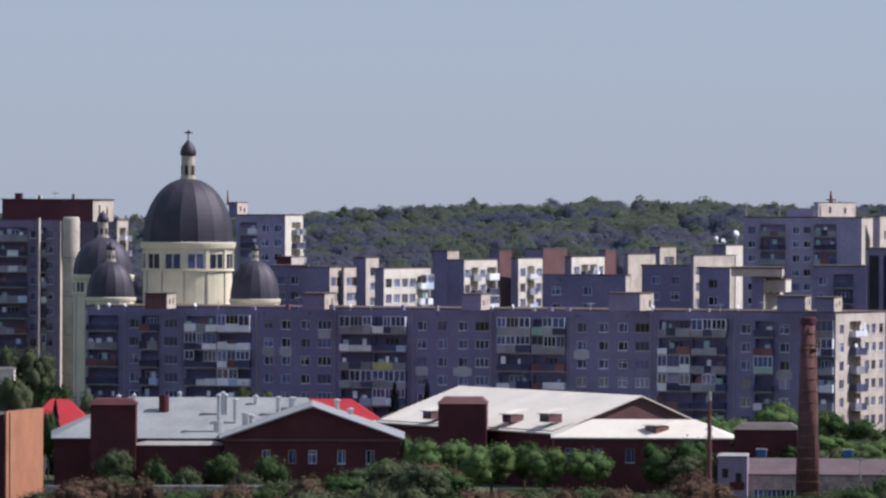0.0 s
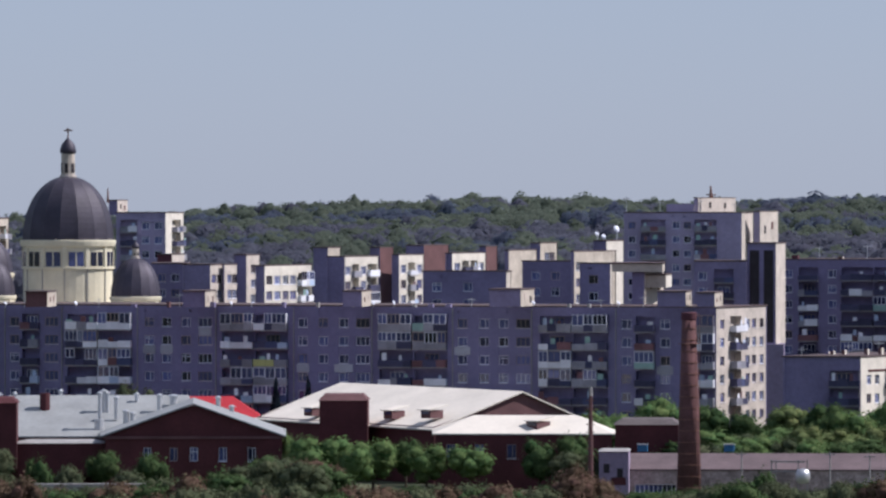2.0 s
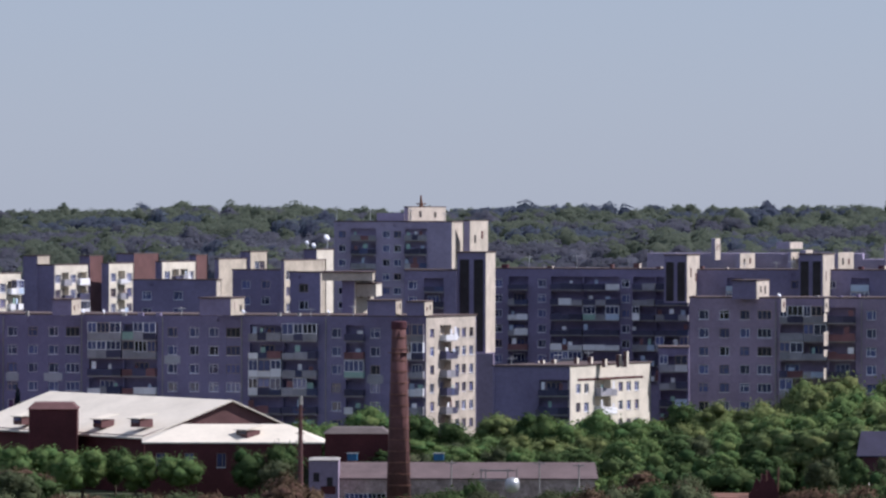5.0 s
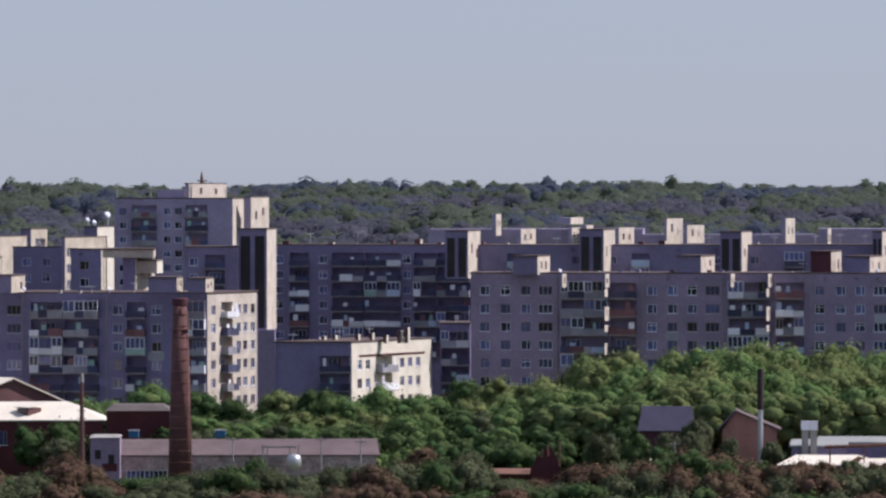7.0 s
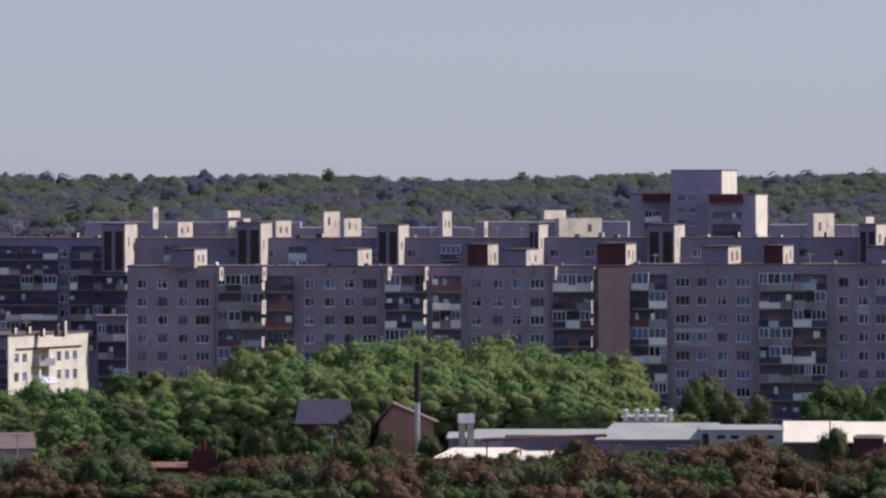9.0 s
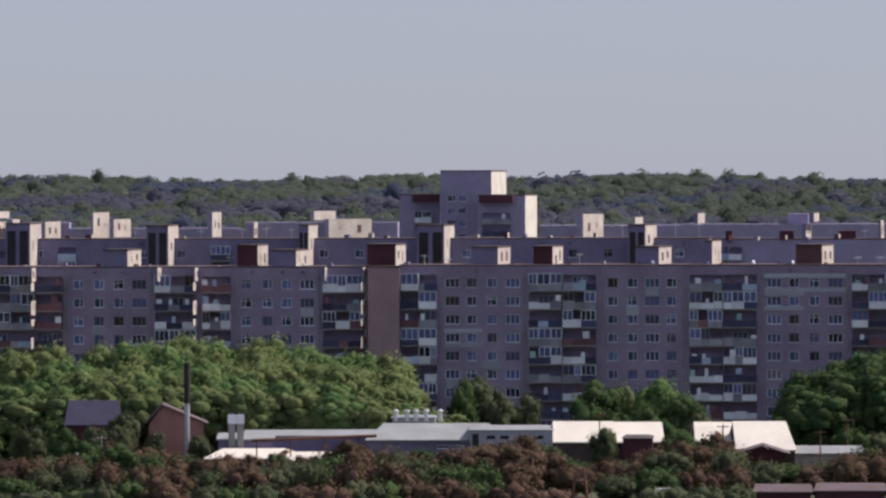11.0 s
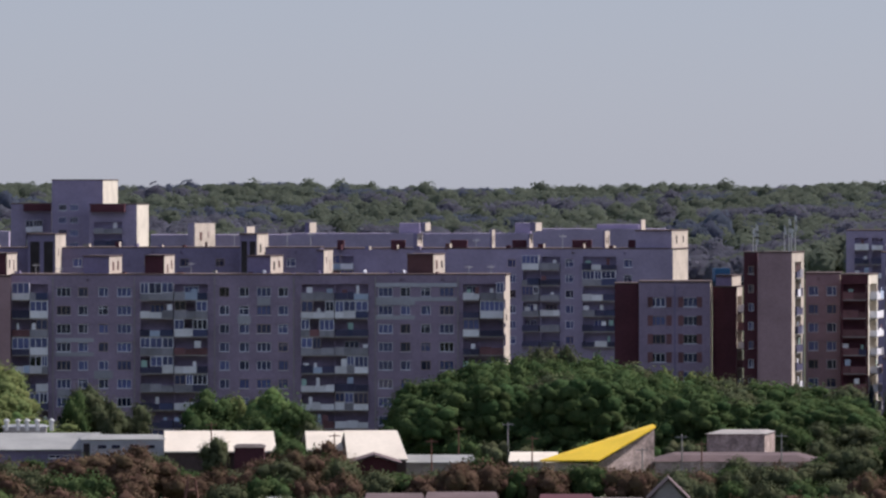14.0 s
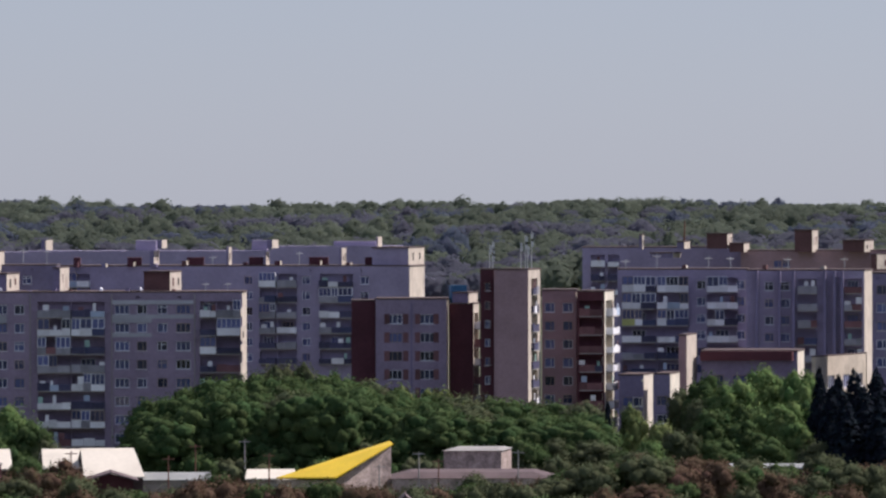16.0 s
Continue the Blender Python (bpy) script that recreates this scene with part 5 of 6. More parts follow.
for u, v0, d in ((1750, 444, 850), (1524, 440, 850), (1680, 440, 850), (3187, 410, 830), (3405, 430, 840), (3577, 440, 842), (3625, 418, 860), (3712, 410, 880), (3755, 435, 850), (3950, 455, 840), (4020, 432, 850), (4196, 430, 845), (2306, 448, 835), (4055, 445, 850)):
    pole(u, v0, 530, d, 0.13, M_RUST if u % 2 else M_CONC, "thin weathered utility pole", "utility_pole")

# middle works: houses, boiler pipe, flat sheds
hip("dark_house", "house with a dark navy roof among trees", 2244, 2340, 430, 388, 860, 10, 4, 4, M_MAROON, M_NAVY)
gable_front("orange_house", "orange-brown gabled house among trees", 2390, 2486, 428, 396, 863, 9, M_TERRA, M_ROOFSLATE, apex=0.25)
bp = ground_pt(2457, 858)
bo = thing("boiler_flue", Matrix.Translation(bp), "tall thin steel flue, rusty above and pale below", "flue")
zf = rise(392, 858)
part("lower_pipe", Shape().spin([(0.36, 0), (0.36, zf)], 14), M_STEEL, bo, "", Matrix.Translation(bp))
part("upper_pipe", Shape().spin([(0.4, zf), (0.4, rise(320, 858)), (0.3, rise(320, 858)), (0.3, rise(330, 858))], 14), M_SOOT, bo, "rusty dark upper pipe", Matrix.Translation(bp))
for u in (2536, 2551):
    p = ground_pt(u, 850)
    ob = thing("cyclone_vent", Matrix.Translation(p), "short grey steel vent with a white hood", "vent", "twin vents")
    z0, z1 = rise(470, 850), rise(412, 850)
    part("duct", Shape().box(-0.45, 0.45, -0.4, 0.4, 0, z1 - 1.2), M_CONC, ob, "", Matrix.Translation(p))
    part("hood", Shape().box(-0.55, 0.55, -0.5, 0.5, z1 - 1.2, z1), M_FRAME, ob, "white sheet hood", Matrix.Translation(p))
hip("flat_shed", "low shed with pale sheet roof", 2512, 2610, 456, 446, 850, 12, 0, 0, M_GREY2, M_ROOFGREY)
hip("flat_shed", "low industrial shed with grey stepped roof", 2560, 2812, 450, 441, 856, 14, 0, 0, M_GREY2, M_ROOFGREY)
hip("flat_shed", "low shed with bright sheet roof and rusty gutter", 2490, 2600, 490, 474, 836, 12, 0, 0, M_RUST, M_ROOFWHITE, skew=60)
hip("flat_shed", "low shed with bright sheet roof among bushes", 2624, 2720, 494, 480, 832, 9, 0, 0, M_RUST, M_ROOFWHITE, skew=30)
hip("flat_shed", "grey-roofed long shed with slit windows", 2775, 2960, 458, 430, 846, 22, 0, 0, M_GREY2, M_ROOFGREY, skew=60, windows=[(2910, 470, 1.6, 0.5), (2935, 470, 1.6, 0.5)])
fs = brick_box("flat_shed", "low flat-roofed grey shed with a dark door", 2958, 3104, 440, 520, 843, 14, M_INSUL, 2, M_ROOFGREY, rise_cap=0.2)
mfs = along(ground_pt(2958, 843), ground_pt(3104, 843))[0]
part("door", Shape().box(0.25, 1.1, -0.06, -0.005, rise(474, 843), rise(447, 843)), M_DARK, fs, "dark panel standing for an unlit open doorway", mfs)
for x in (2.2, 4.0, 6.4, 8.6):
    part("window", Shape().box(x, x + 1.1, -0.05, -0.005, rise(456, 843), rise(450, 843)), M_PANE, fs, "narrow strip window", mfs)
s = Shape().tube(ground_pt(2570, 834, rise(458, 834)), ground_pt(2792, 834, rise(450, 834)), 0.22, 0.22, 8)
for u in (2580, 2640, 2700, 2760):
    s.tube(ground_pt(u, 834), ground_pt(u, 834, rise(454, 834)), 0.1, 0.1, 6)
single("overhead_pipe", s, M_RUST, Matrix(), "long rusty overhead pipe on thin posts", "pipe")
brick_box("roof_plant", "low grey plant house on the shed roof", 2820, 2895, 418, 440, 866, 6, M_CONC, 2, M_STEEL, "roof house", 0.2)
for u in (2826, 2846, 2862, 2880, 2905):
    stack(u, 408, 424, 866, 0.3, M_STEEL, "small steel roof vent")
hip("greenhouse", "low building with bright white translucent roof", 3107, 3215, 462, 427, 842, 15, 0, 0, M_CAP, M_ROOFWHITE, skew=-6)
hip("greenhouse", "low building with bright white translucent roof", 3216, 3300, 462, 428, 843, 15, 0, 0, M_CAP, M_ROOFWHITE, skew=-6)
hip("greenhouse", "low building with bright white ribbed roof", 3430, 3532, 476, 427, 836, 16, 0, 8, M_CAP, M_ROOFWHITE, skew=-16)
hip("greenhouse", "low building with bright white roof beside a pole", 3358, 3428, 460, 428, 846, 12, 0, 0, M_CAP, M_ROOFWHITE, skew=-10)
brick_box("small_brick_shed", "small dark brick shed", 3228, 3280, 455, 500, 834, 6, M_MAROON, 2, M_ROOFDARK, rise_cap=0.3)
gable_front("brick_garage", "small brown brick garage with low gable", 3435, 3515, 483, 470, 828, 8, M_RED, M_ROOFSLATE)
hip("low_shed", "long low shed with pale roof edge", 3530, 3650, 482, 470, 845, 8, 0, 0, M_CONC, M_ROOFGREY)
hip("low_shed", "low shed with white sheet roof beside the yellow roof", 3716, 3800, 480, 465, 858, 10, 0, 0, M_CONC, M_ROOFWHITE)
# yellow wedge roof
a, b_ = ground_pt(3768, 850), ground_pt(3970, 850)
yl = thing("yellow_roofed_shed", Matrix.Translation((a + b_) / 2), "shed with a steep yellow sheet roof and plain grey gable", "building")
zl_, zh = rise(482, 850), rise(421, 850)
pts = [up(ground_pt(3900, 846), 0), up(ground_pt(3971, 852), 0), up(ground_pt(3971, 852), zh - 0.15), up(ground_pt(3868, 846), rise(486, 846))]
part("gable_wall", Shape().solid(pts, [p + Vector((0, 0.35, 0)) for p in pts]), M_PEEL, yl)
ring = [up(ground_pt(3768, 853), zl_), up(ground_pt(3872, 844), rise(480, 844)), up(ground_pt(3974, 852), zh), up(ground_pt(3968, 858), zh + 0.1)]
part("roof", Shape().solid(ring, [p + Vector((0, 0, 0.2)) for p in ring]), M_YELLOW, yl, "bright yellow sheet roof")
part("side_wall", Shape().solid([up(p, 0) for p in (ground_pt(3770, 853.4), ground_pt(3868, 846), ground_pt(3868, 848), ground_pt(3774, 856))], [up(p, zl_ - 0.1) for p in (ground_pt(3770, 853.4), ground_pt(3868, 846), ground_pt(3868, 848), ground_pt(3774, 856))]), M_BEIGE, yl)
brick_box("flat_workshop", "long low workshop with dull roof and white edge", 3972, 4255, 480, 510, 850, 14, M_PEEL, 3, M_ROOFSLATE, rise_cap=0.8)
brick_box("boiler_house", "dull grey flat-roofed box building with a sunlit end", 4064, 4166, 431, 470, 866, 10, M_PEEL, 18, M_CONC, rise_cap=0.3)
hip("low_shed", "low shed with pale parapet among trees", 4570, 4726, 462, 456, 850, 10, 0, 0, M_MAROON, M_ROOFGREY)
hip("ruined_shed", "broken red brick shed with a leaning roof", 1976, 2060, 506, 498, 830, 6, 0, 0, M_RED, M_RUST)
rn = thing("ruined_shed", Matrix.Translation(ground_pt(2078, 828)), "roofless red brick ruin with a jagged wall and rusty beams", "building")
mr = along(ground_pt(2050, 828), ground_pt(2104, 828))[0]
for u0, u1, y, prof in ((0.0, 4.1, 0.0, (498, 486, 491, 470, 476, 464, 480, 500)), (0.6, 3.4, 3.0, (484, 470, 478, 462, 466, 455, 470, 474))):
    n = len(prof) - 1
    low = [Vector((u0 + (u1 - u0) * i / n, y, 0)) for i in range(n + 1)]
    high = [Vector((q.x, y, rise(v, 828))) for q, v in zip(low, prof)]
    ring = low + high[::-1]
    part("broken_wall", Shape().solid(ring, [q + Vector((0, 0.4, 0)) for q in ring]), M_RED, rn, "jagged red brick wall", mr)
for x, lean, v in ((1.2, 0.5, 462), (2.6, -0.3, 456), (3.7, 0.2, 450)):
    part("beam", Shape().tube((x, 1.5, 0), (x + lean, 1.2, rise(v, 828)), 0.12, 0.1, 6), M_RUST, rn, "rusty upright beam", mr)
gable_front("small_house", "small grey gabled roof over a low house", 3965, 4025, 548, 512, 750, 8, M_CONC, M_ROOFSLATE)
for u0, u1, v, mt in ((3462, 3560, 538, M_ROOFSLATE), (3570, 3690, 536, M_ROOFSLATE), (3770, 3860, 540, M_MAROON), (3285, 3330, 545, M_ROOFGREY), (3850, 3950, 546, M_ROOFDARK)):
    hip("garage", "low garage with patched rusty roof sheets", u0, u1, v + 12, v, 745, 8, 0, 0, M_MAROON, mt)
s = Shape()
q = ground_pt(3152, 742)
zt_ = rise(508, 742)
for dx in (-1.3, 1.3):
    for dy in (-1.0, 1.0):
        s.tube((q.x + dx, q.y + dy, 0), (q.x + dx * 0.3, q.y + dy * 0.3, zt_), 0.16, 0.12, 6)
for f in (0.45, 0.75, 0.97):
    w = 1.3 * (1 - 0.7 * f)
    s.box(q.x - w, q.x + w, q.y - w, q.y + w, zt_ * f, zt_ * f + 0.18)
single("lattice_tower", s, M_RUST, Matrix(), "top of a dark steel lattice tower", "tower")
hip("low_shed", "low shed with bright sheet roof between bushes", 2262, 2305, 482, 472, 832, 8, 0, 0, M_CONC, M_ROOFWHITE, skew=10)

# ---- trees ----
def ball():
    """A unit ball of 20 triangles."""
    bm = bmesh.new()
    bmesh.ops.create_icosphere(bm, subdivisions=1, radius=1.0)
    bm.verts.index_update()
    v = np.array([tuple(q.co) for q in bm.verts])
    f = np.array([[q.index for q in face.verts] for face in bm.faces], dtype=np.int32)
    bm.free()
    return v, f


BALL_V, BALL_F = ball()


def lumps(centres, sizes, phase):
    """Uneven rounded clumps: vertices and triangles of one ball a centre; sizes (n, 3)."""
    n, k = len(centres), len(BALL_V)
    c, q = np.cos(phase), np.sin(phase)
    x = BALL_V[None, :, 0] * c[:, None] - BALL_V[None, :, 1] * q[:, None]
    y = BALL_V[None, :, 0] * q[:, None] + BALL_V[None, :, 1] * c[:, None]
    z = np.repeat(BALL_V[None, :, 2], n, 0)
    p3 = phase[:, None] * 7
    bulge = 1 + 0.14 * np.sin(4.1 * x + p3) * np.cos(3.7 * z - p3) + 0.12 * np.sin(5.3 * y + 2 * p3 + 2.9 * z)
    v = np.stack([x, y, z], 2) * bulge[:, :, None] * sizes[:, None, :] + centres[:, None, :]
    f = BALL_F[None] + (np.arange(n) * k)[:, None, None]
    return v.reshape(-1, 3), f.reshape(-1, 3)


def leaves(centres, normals, sizes, nrng):
    """Leaf sprays, three corners each."""
    n = len(centres)
    t = np.cross(normals, nrng.normal(size=(n, 3)))
    t /= np.linalg.norm(t, axis=1)[:, None] + 1e-9
    b = np.cross(normals, t)
    s = sizes[:, None]
    j = lambda: 1 + 0.5 * (nrng.random((n, 1)) - 0.5)
    tri = np.stack([centres - t * s * j() - b * s * 0.5, centres + t * s * j() - b * s * 0.5, centres + b * s * 1.1 * j()], 1)
    return tri.reshape(-1, 3)


def foliage(name, hull, tris, hull_n, sprays, spray_n, material):
    """One mesh of inner clumps and leaf sprays, shaded by the normals given: outward of their clump, leaned to viewer
    and sky for the far forest.
    """
    v = np.concatenate([hull, sprays])
    f = np.concatenate([tris.reshape(-1), len(hull) + np.arange(len(sprays))]).astype(np.int32)
    me = bpy.data.meshes.new(name)
    me.vertices.add(len(v))
    me.vertices.foreach_set("co", v.astype(np.float32).reshape(-1))
    me.loops.add(len(f))
    me.loops.foreach_set("vertex_index", f)
    me.polygons.add(len(f) // 3)
    me.polygons.foreach_set("loop_start", np.arange(0, len(f), 3, dtype=np.int32))
    me.materials.append(material)
    me.update()
    me.validate()
    me.polygons.foreach_set("use_smooth", np.ones(len(me.polygons), dtype=bool))
    if len(me.vertices) == len(v):
        me.normals_split_custom_set_from_vertices(np.concatenate([hull_n, spray_n]).astype(np.float32))
    return me


NO_V, NO_F = np.zeros((0, 3)), np.zeros((0, 3), dtype=np.int32)


def unit(v):
    return v / (np.linalg.norm(v, axis=1)[:, None] + 1e-9)


TREES = {}


def tree_meshes(kind, variant, form="tree"):
    """A tree 10 high and 8 wide: trunk with limbs, and a crown of leaf clumps on uneven lobes."""
    key = (kind, variant, form)
    if key in TREES:
        return TREES[key]
    nrng = np.random.default_rng(hash_of(kind) * 17 + variant)
    s = Shape().tube((0, 0, 0), (0.1, 0, 2.6 if form == "bush" else 5.5), 0.26, 0.12, 8)
    if kind == "con":
        s = Shape().tube((0, 0, 0), (0, 0, 9.6), 0.25, 0.04, 8)
        n = 3200
        h = 1.0 - np.sqrt(nrng.random(n))
        a = nrng.random(n) * 2 * np.pi
        tier = 0.75 + 0.25 * np.abs(np.sin(h * 26))
        r = (1 - h) ** 0.7 * 3.4 * tier * (0.45 + 0.55 * nrng.random(n)) + 0.1
        c = np.stack([r * np.cos(a), r * np.sin(a), 0.8 + h * 9.2 - r * 0.18], 1)
        nm = unit(np.stack([np.cos(a), np.sin(a), 0.9 + 0 * a], 1) + 0.5 * nrng.normal(size=(n, 3)))
        parts_ = (NO_V, NO_F, NO_V, leaves(c, nm, 0.2 + 0.2 * nrng.random(n), nrng), np.repeat(nm, 3, 0))
    else:
        lobes, n, leaf = {"bush": (20, 1700, 0.135), "tree": (24, 2400, 0.14), "big": (64, 4300, 0.105)}[form]
        flat = 0.5 if form == "bush" else 1.0
        g = unit(nrng.normal(size=(lobes, 3)))
        rad = 0.45 + 0.55 * nrng.random(lobes) ** 0.5
        cen = np.stack([g[:, 0] * 2.5 * rad, g[:, 1] * 2.5 * rad, (5.8 + g[:, 2] * 2.9 * rad) * flat], 1)
        size = (1.15 + 0.7 * nrng.random(lobes)) * (0.66 if form == "big" else 0.9)
        if form == "bush":
            size *= 0.85
            cen[:, 2] -= 0.35
        cen[0], size[0] = (0, 0, 5.8 * flat), 3.0 * (0.7 if form == "bush" else 1.0)
        for i in range(1, 7):
            e = cen[i]
            s.tube((0.05, 0, (1.8 + 0.5 * i) * flat), tuple(e * 0.9 + np.array([0, 0, 0.3 * flat])), 0.12, 0.03, 5)
        share = size ** 2 / np.sum(size ** 2)
        which = nrng.choice(lobes, n, p=share)
        dirs = unit(nrng.normal(size=(n, 3)) + np.array([0, 0, 0.2]))
        deep = 0.78 + 0.4 * nrng.random(n) ** 1.5
        wob = 1 + 0.16 * np.sin(dirs[:, 0] * 6 + which) * np.cos(dirs[:, 2] * 7 + which * 2)
        c = cen[which] + dirs * (size[which] * deep * wob)[:, None]
        c[:, 2] = np.maximum(0.05, c[:, 2])
        nm = unit(dirs + 0.6 * nrng.normal(size=(n, 3)) + np.array([0, 0, 0.15]))
        soft = unit(0.75 * dirs + 0.45 * unit(c - np.array([0, 0, 4.6 * flat])) + 0.22 * nrng.normal(size=(n, 3)))
        hull, tris = lumps(cen, size[:, None] * np.array([[0.8, 0.8, 0.78]]), nrng.random(lobes) * 6.28)
        hull[:, 2] = np.maximum(0.05, hull[:, 2])
        hull_n = unit(hull - np.repeat(cen, len(BALL_V), 0))
        parts_ = (hull, tris, hull_n, leaves(c, nm, leaf * (0.75 + 0.75 * nrng.random(n)), nrng), np.repeat(soft, 3, 0))
    TREES[key] = (s.mesh("trunk", M_BARK), foliage("crown", *parts_, M_LEAF[kind]), parts_)
    return TREES[key]


def hash_of(word):
    return sum((i + 1) * ord(ch_) for i, ch_ in enumerate(word))


LABELS = {
    "lime": "broadleaf tree with fresh bright green leaves",
    "dark": "dense dark green chestnut tree in leaf",
    "olive": "olive green tree with loose spring foliage",
    "yg": "yellow-green tree in young spring leaf",
    "red": "brownish bush with budding reddish twigs",
    "con": "dark green pointed fir tree",
}
trng = random.Random(77)


def tree(u, v, d, wide, kind, foot=0.0, joined=False):
    """A tree at bearing u whose top lies at drop v, wide bearings across."""
    h = rise(v, d) - foot
    if h < 0.8:
        return
    w = wide * d / FOC
    p = ground_pt(u, d, foot)
    bush = h < 6.5 and w > h * 0.9 and kind != "con"
    form = "tree" if kind == "con" else "bush" if bush else "big" if w > 9.0 else "tree"
    sx_, sz_ = w / (6.6 if kind == "con" else 7.8), h / (10.0 if kind == "con" else 4.9 if bush else 9.9)
    mm = Matrix.LocRotScale(p, Euler((0, 0, trng.random() * 6.28)), Vector((sx_, sx_, sz_)))
    meshes = tree_meshes(kind, trng.randrange(3 if form == "big" else 4), form)
    if joined:
        turn, off = np.array(mm.to_3x3()).T, np.array(mm.translation)
        hull, tris, hull_n, sprays, spray_n = meshes[2]
        few = lambda q: q.reshape(-1, 3, 3)[::2].reshape(-1, 3) @ turn
        JOINED.setdefault(kind, []).append((hull @ turn + off, tris, hull_n @ turn, few(sprays) + off, few(spray_n)))
        return
    ob = new("fir_tree" if kind == "con" else "bush" if bush else "tree")
    ob.matrix_basis = mm
    tagged(ob, LABELS[kind], "bush" if bush else "tree", "bushes along the foreground" if bush else "trees between the houses")
    for nm, me in zip(("trunk", "crown"), meshes[:2]):
        o2 = new(nm, me)
        o2.parent = ob


JOINED = {}


def grove(*items):
    for u, v, w, kd, d in items:
        tree(u, v, d, w, kd)


def outline(pts, u):
    for (u0, v0), (u1, v1) in zip(pts, pts[1:]):
        if u0 <= u <= u1:
            return v0 + (v1 - v0) * (u - u0) / (u1 - u0)
    return pts[-1][1]


def mass(pts, d, rows, kinds, step=42, drop=34, nearer=11, wide=(60, 95), single_rows=2):
    """Trees packed under an outline of tops, row before row."""
    for r in range(rows):
        u = pts[0][0] + trng.random() * step
        while u < pts[-1][0]:
            v = outline(pts, u) + r * drop + trng.uniform(0, 9) + (6 if r else 0)
            tree(u, v, d - r * nearer + trng.uniform(-4, 4), trng.uniform(*wide), trng.choice(kinds), 0.0, r >= single_rows)
            u += step * trng.uniform(0.7, 1.3)


# clipped round trees before the works
for u, v, w, kd, d in ((752, 416, 88, "lime", 872), (802, 412, 92, "lime", 874), (872, 414, 92, "lime", 872), (838, 430, 70, "lime", 868), (930, 411, 58, "dark", 876), (966, 424, 82, "lime", 870), (1043, 422, 86, "lime", 870), (1166, 416, 66, "dark", 872), (1228, 404, 80, "dark", 872), (1215, 440, 70, "olive", 860), (1255, 450, 60, "olive", 858), (281, 450, 56, "dark", 862)):
    tree(u, v - 4, d, w * 1.2, kd)
grove((395, 430, 78, "dark", 864), (335, 462, 70, "olive", 858), (480, 442, 92, "dark", 862), (205, 425, 80, "olive", 866), (440, 470, 80, "olive", 855), (715, 398, 40, "lime", 895), (88, 352, 40, "dark", 925), (60, 235, 120, "olive", 985), (10, 240, 90, "olive", 985), (105, 300, 90, "dark", 980), (20, 285, 90, "olive", 925), (150, 320, 70, "olive", 975))
grove((700, 308, 40, "con", 955), (757, 306, 36, "con", 955), (440, 306, 60, "olive", 955), (470, 315, 50, "olive", 955), (100, 345, 34, "con", 930))
mass([(1180, 372), (1240, 352), (1290, 365), (1330, 348), (1380, 336), (1450, 344), (1500, 352), (1560, 368), (1590, 345), (1660, 340), (1720, 354), (1800, 338), (1850, 350), (1912, 322), (2000, 316), (2080, 314), (2120, 306)], 935, 3, ["lime", "dark", "olive", "lime", "yg"], 62, 34, 14, (100, 155))
mass([(1480, 400), (1700, 410), (1780, 400), (1880, 380), (2000, 375), (2120, 380), (2230, 385)], 888, 3, ["dark", "dark", "lime", "olive"], 60, 28, 12, (90, 140), 1)
mass([(2090, 308), (2150, 278), (2200, 268), (2300, 266), (2350, 258), (2420, 251), (2520, 254), (2620, 258), (2720, 270), (2800, 286), (2850, 312), (2890, 345)], 925, 5, ["yg", "lime", "yg", "yg", "lime"], 74, 21, 12, (140, 210), 3)
mass([(2290, 415), (2340, 410), (2390, 420), (2500, 408), (2600, 410), (2760, 410), (2860, 400), (2920, 380)], 880, 2, ["dark", "olive", "lime", "dark"], 40, 26, 7, (60, 90))
grove((2975, 328, 118, "olive", 905), (2945, 350, 70, "dark", 900), (3055, 366, 80, "olive", 898), (3010, 372, 70, "olive", 895), (3190, 347, 110, "dark", 885), (3160, 375, 80, "dark", 880), (3240, 352, 80, "yg", 888), (3300, 340, 140, "lime", 885), (3340, 372, 100, "dark", 880), (3265, 385, 90, "dark", 878), (3360, 400, 70, "olive", 872), (3192, 430, 70, "olive", 830))
grove((3330, 430, 90, "dark", 842), (3310, 415, 70, "dark", 862), (3220, 400, 60, "dark", 868))
mass([(3520, 360), (3540, 335), (3600, 300), (3680, 280), (3760, 272), (3850, 268), (3920, 280), (4000, 306), (4080, 310), (4160, 318), (4240, 330), (4310, 326), (4350, 345)], 915, 4, ["dark", "dark", "dark", "dark", "olive"], 58, 13, 9, (140, 200), 3)
mass([(3990, 306), (4080, 308), (4170, 322)], 921, 2, ["yg", "olive"], 36, 24, 9, (60, 90))
mass([(3530, 400), (3700, 410), (3900, 405), (4100, 400), (4250, 392), (4340, 400)], 886, 2, ["dark", "dark", "olive"], 56, 26, 6, (90, 130), 1)
mass([(3725, 272), (3780, 258), (3840, 266), (3895, 280)], 1030, 3, ["dark", "olive", "dark"], 40, 22, 10, (60, 90))
grove((4354, 338, 34, "con", 905), (4400, 345, 70, "yg", 912), (4440, 372, 80, "yg", 905), (4490, 312, 90, "olive", 925), (4530, 286, 120, "dark", 920), (4570, 288, 130, "lime", 915), (4630, 264, 130, "lime", 925), (4690, 268, 110, "lime", 920), (4660, 330, 130, "lime", 908), (4540, 350, 120, "dark", 900), (4600, 370, 120, "dark", 896), (4690, 372, 90, "lime", 898))
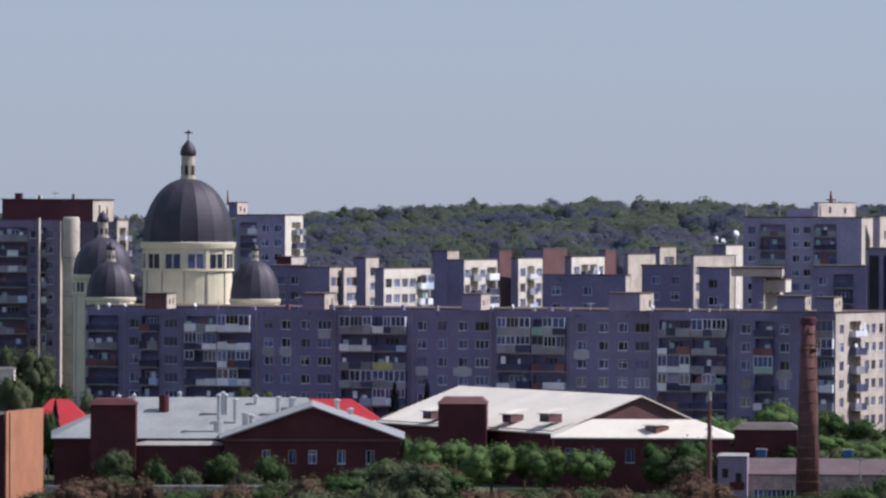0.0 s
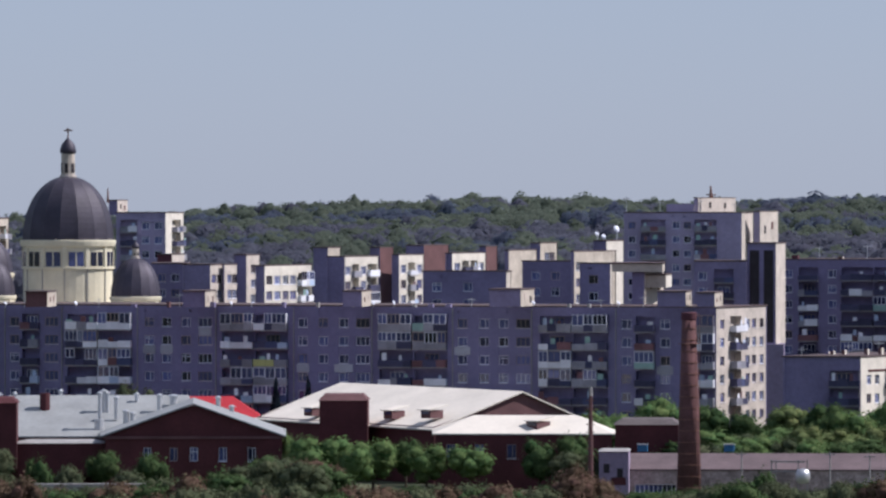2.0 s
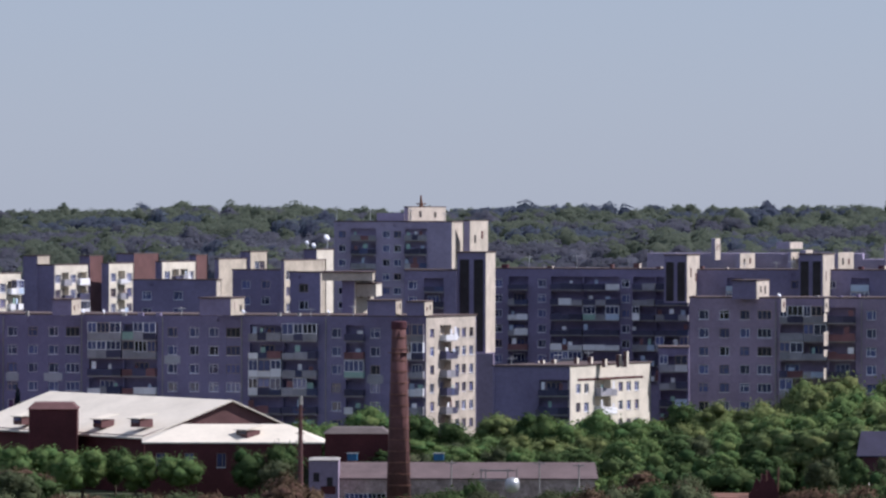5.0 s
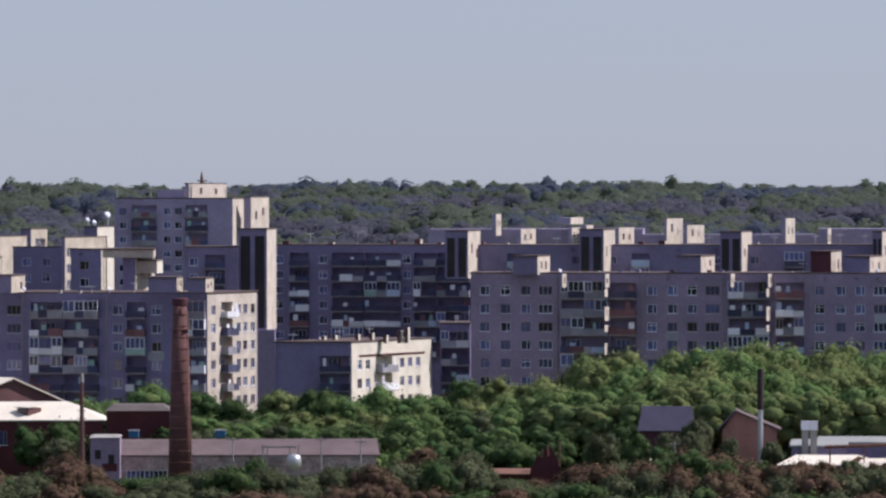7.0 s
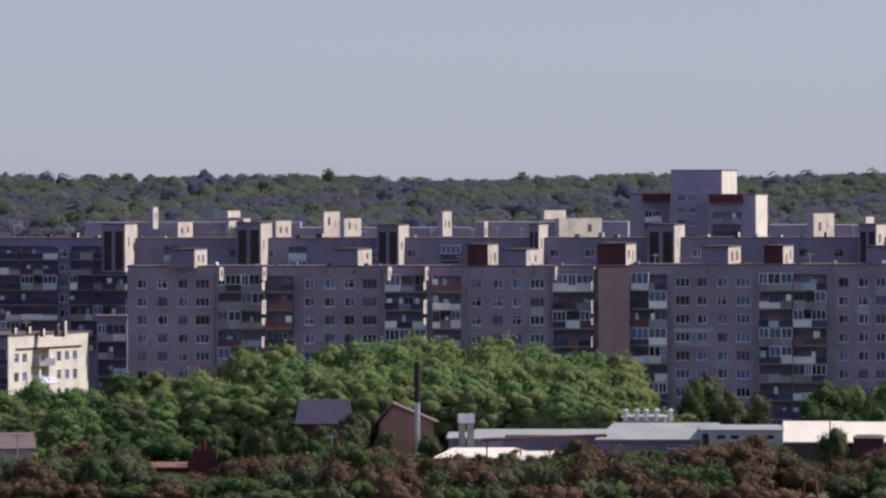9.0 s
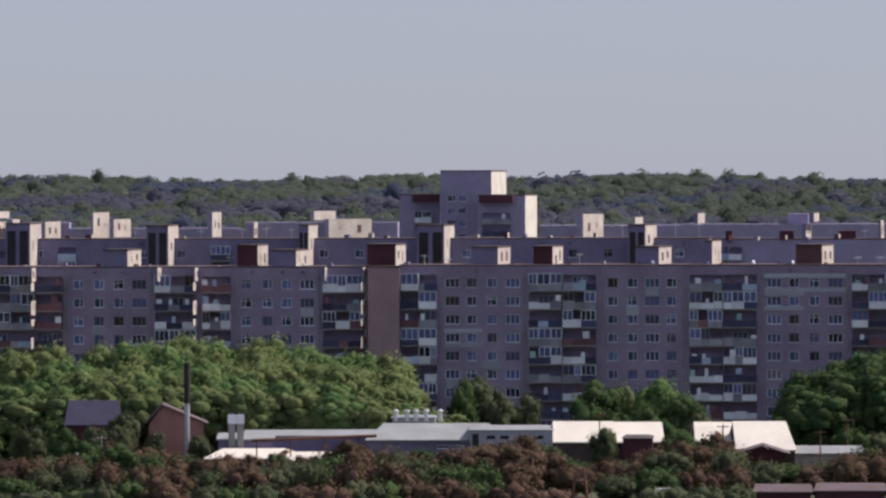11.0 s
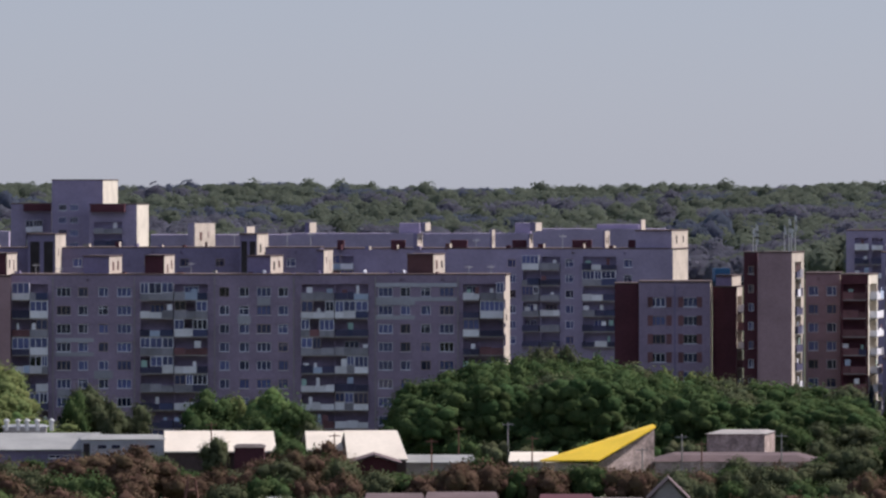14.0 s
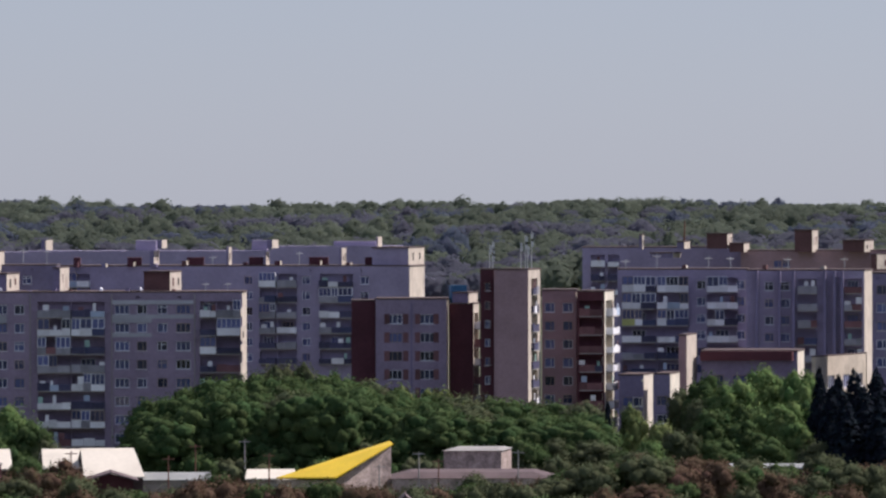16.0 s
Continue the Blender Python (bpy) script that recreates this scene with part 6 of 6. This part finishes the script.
grove((4728, 282, 70, "con", 900), (4762, 296, 90, "con", 895), (4790, 288, 100, "con", 900), (4828, 286, 110, "con", 896), (4858, 300, 100, "con", 890), (4748, 320, 90, "con", 885), (4806, 318, 120, "con", 882), (4862, 325, 110, "con", 880), (4775, 340, 110, "con", 878), (4838, 345, 120, "con", 876), (4610, 330, 90, "dark", 912), (4520, 330, 90, "olive", 915))
grove((4480, 385, 100, "olive", 892), (4550, 400, 110, "dark", 884), (4640, 405, 110, "dark", 886), (4720, 405, 90, "olive", 880), (4700, 330, 80, "dark", 912), (4430, 410, 80, "lime", 880), (4380, 420, 70, "dark", 872))
SCRUB = [(-30, 520), (85, 505), (150, 480), (240, 478), (300, 500), (560, 480), (620, 462), (700, 432), (790, 452), (830, 498), (1000, 494), (1180, 500), (1240, 450), (1290, 512), (1450, 500), (1500, 486), (1560, 476), (1620, 505), (1780, 480), (1850, 470), (1960, 476), (2000, 512), (2100, 515), (2130, 488), (2250, 478), (2330, 455)]
SCRUB += [(2440, 475), (2540, 490), (2620, 500), (2700, 480), (2780, 462), (2880, 478), (3000, 455), (3080, 452), (3140, 495), (3230, 488), (3300, 462), (3380, 450), (3450, 492), (3560, 500), (3640, 472), (3760, 485), (3850, 478), (3960, 490), (4100, 485), (4250, 480), (4330, 440), (4460, 425), (4560, 440), (4640, 462), (4700, 465), (4800, 440), (4890, 440)]
mass(SCRUB, 822, 1, ["red", "olive", "dark", "red", "olive"], 44, 24, 6, (80, 130))
mass(SCRUB, 796, 1, ["red", "olive", "dark", "olive", "red", "red"], 56, 24, 6, (90, 140))
NEAR = [(-30, 540), (600, 500), (700, 480), (800, 510), (1280, 520), (1300, 535), (1780, 520), (2000, 530), (2130, 512), (2330, 490), (2500, 500), (2780, 490), (3080, 490), (3120, 560), (3190, 560), (3230, 505), (3440, 500), (3452, 575),
        (3700, 575), (3712, 520), (3755, 520), (3765, 578), (4030, 578), (4042, 510), (4300, 500), (4460, 470), (4700, 500), (4890, 480)]
mass(NEAR, 772, 2, ["red", "olive", "dark", "olive", "red"], 58, 26, 30, (90, 150), 1)
grove((4610, 436, 100, "olive", 840), (4668, 444, 80, "dark", 840), (4735, 430, 90, "olive", 842), (2400, 432, 50, "olive", 846), (2345, 396, 66, "olive", 850), (2296, 424, 80, "olive", 848), (2235, 432, 70, "dark", 850), (2340, 420, 60, "olive", 846), (2215, 410, 90, "dark", 862), (2180, 425, 80, "olive", 858), (2320, 432, 60, "dark", 852), (2480, 440, 50, "olive", 848))
for u, v, w, kd in ((2528, 470, 60, "red"), (2572, 478, 50, "red"), (2618, 474, 60, "olive"), (2665, 482, 55, "red"), (2705, 468, 70, "red"), (2745, 452, 80, "red"), (2870, 466, 70, "dark"), (2985, 448, 80, "red"), (3050, 444, 90, "red"), (3095, 458, 70, "olive"),
                    (1560, 470, 70, "dark"), (1700, 492, 80, "olive"), (1860, 452, 90, "red"), (1940, 462, 80, "olive"), (2290, 452, 80, "dark"), (3390, 436, 80, "red"), (3420, 452, 70, "red"), (3660, 462, 80, "dark"), (4120, 470, 80, "olive"), (4280, 455, 90, "dark"), (4400, 420, 100, "olive")):
    tree(u, v, 824, w, kd)
for kind, chunks in JOINED.items():
    starts = np.cumsum([0] + [len(c[0]) for c in chunks])
    hull, hull_n, sprays, spray_n = (np.concatenate([c[i] for c in chunks]) for i in (0, 2, 3, 4))
    tris = np.concatenate([c[1] + k for c, k in zip(chunks, starts)])
    me = foliage("undergrowth", hull, tris, unit(hull_n), sprays, unit(spray_n), M_LEAF[kind])
    tagged(new("undergrowth", me), "dense lower foliage filling the gaps between trees", "foliage", "", "stuff")

# ---- far forest ----
nrng = np.random.default_rng(5)
COUNT = 6400
n = COUNT
ang = np.radians(nrng.uniform(-13.5, 13.5, n))
dist = 2050 + 2200 * nrng.random(n) ** 0.9
patch = np.sin(ang * 60 + dist * 0.004) + np.sin(ang * 131 - dist * 0.007 + 1.0)
sort = np.sin(ang * 45 + 2 + dist * 0.006) + np.sin(ang * 97 - dist * 0.011) + 0.35 * nrng.normal(size=n)
near = (3350 - dist) / 900           # bare budding woods below, greener towards the ridge, pines on its crest
what = np.where(sort + near > 0.9, 1, np.where(sort < -1.25 - 0.4 * near, 2, 0))
high = 16.2 + 1.5 * nrng.random(n) + 1.3 * patch + 4.0 * (nrng.random(n) < 0.03)
broad = 5.2 + 3.4 * nrng.random(n)
zg = np.array([terrain(dd, aa) for dd, aa in zip(dist, ang)])
base = np.stack([dist * np.sin(ang), dist * np.cos(ang), zg + high * 0.64], 1)
for kind in range(3):
    idx = np.nonzero(what == kind)[0]
    k = len(idx)
    PER = 95
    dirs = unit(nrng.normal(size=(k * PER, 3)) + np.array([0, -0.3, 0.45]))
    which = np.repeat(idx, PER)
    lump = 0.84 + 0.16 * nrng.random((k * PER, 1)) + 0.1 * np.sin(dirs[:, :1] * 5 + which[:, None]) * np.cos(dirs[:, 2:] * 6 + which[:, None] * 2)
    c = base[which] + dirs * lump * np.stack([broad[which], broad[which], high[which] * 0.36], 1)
    # sprays and shading normals leaned towards viewer and sky, evening out light and shade
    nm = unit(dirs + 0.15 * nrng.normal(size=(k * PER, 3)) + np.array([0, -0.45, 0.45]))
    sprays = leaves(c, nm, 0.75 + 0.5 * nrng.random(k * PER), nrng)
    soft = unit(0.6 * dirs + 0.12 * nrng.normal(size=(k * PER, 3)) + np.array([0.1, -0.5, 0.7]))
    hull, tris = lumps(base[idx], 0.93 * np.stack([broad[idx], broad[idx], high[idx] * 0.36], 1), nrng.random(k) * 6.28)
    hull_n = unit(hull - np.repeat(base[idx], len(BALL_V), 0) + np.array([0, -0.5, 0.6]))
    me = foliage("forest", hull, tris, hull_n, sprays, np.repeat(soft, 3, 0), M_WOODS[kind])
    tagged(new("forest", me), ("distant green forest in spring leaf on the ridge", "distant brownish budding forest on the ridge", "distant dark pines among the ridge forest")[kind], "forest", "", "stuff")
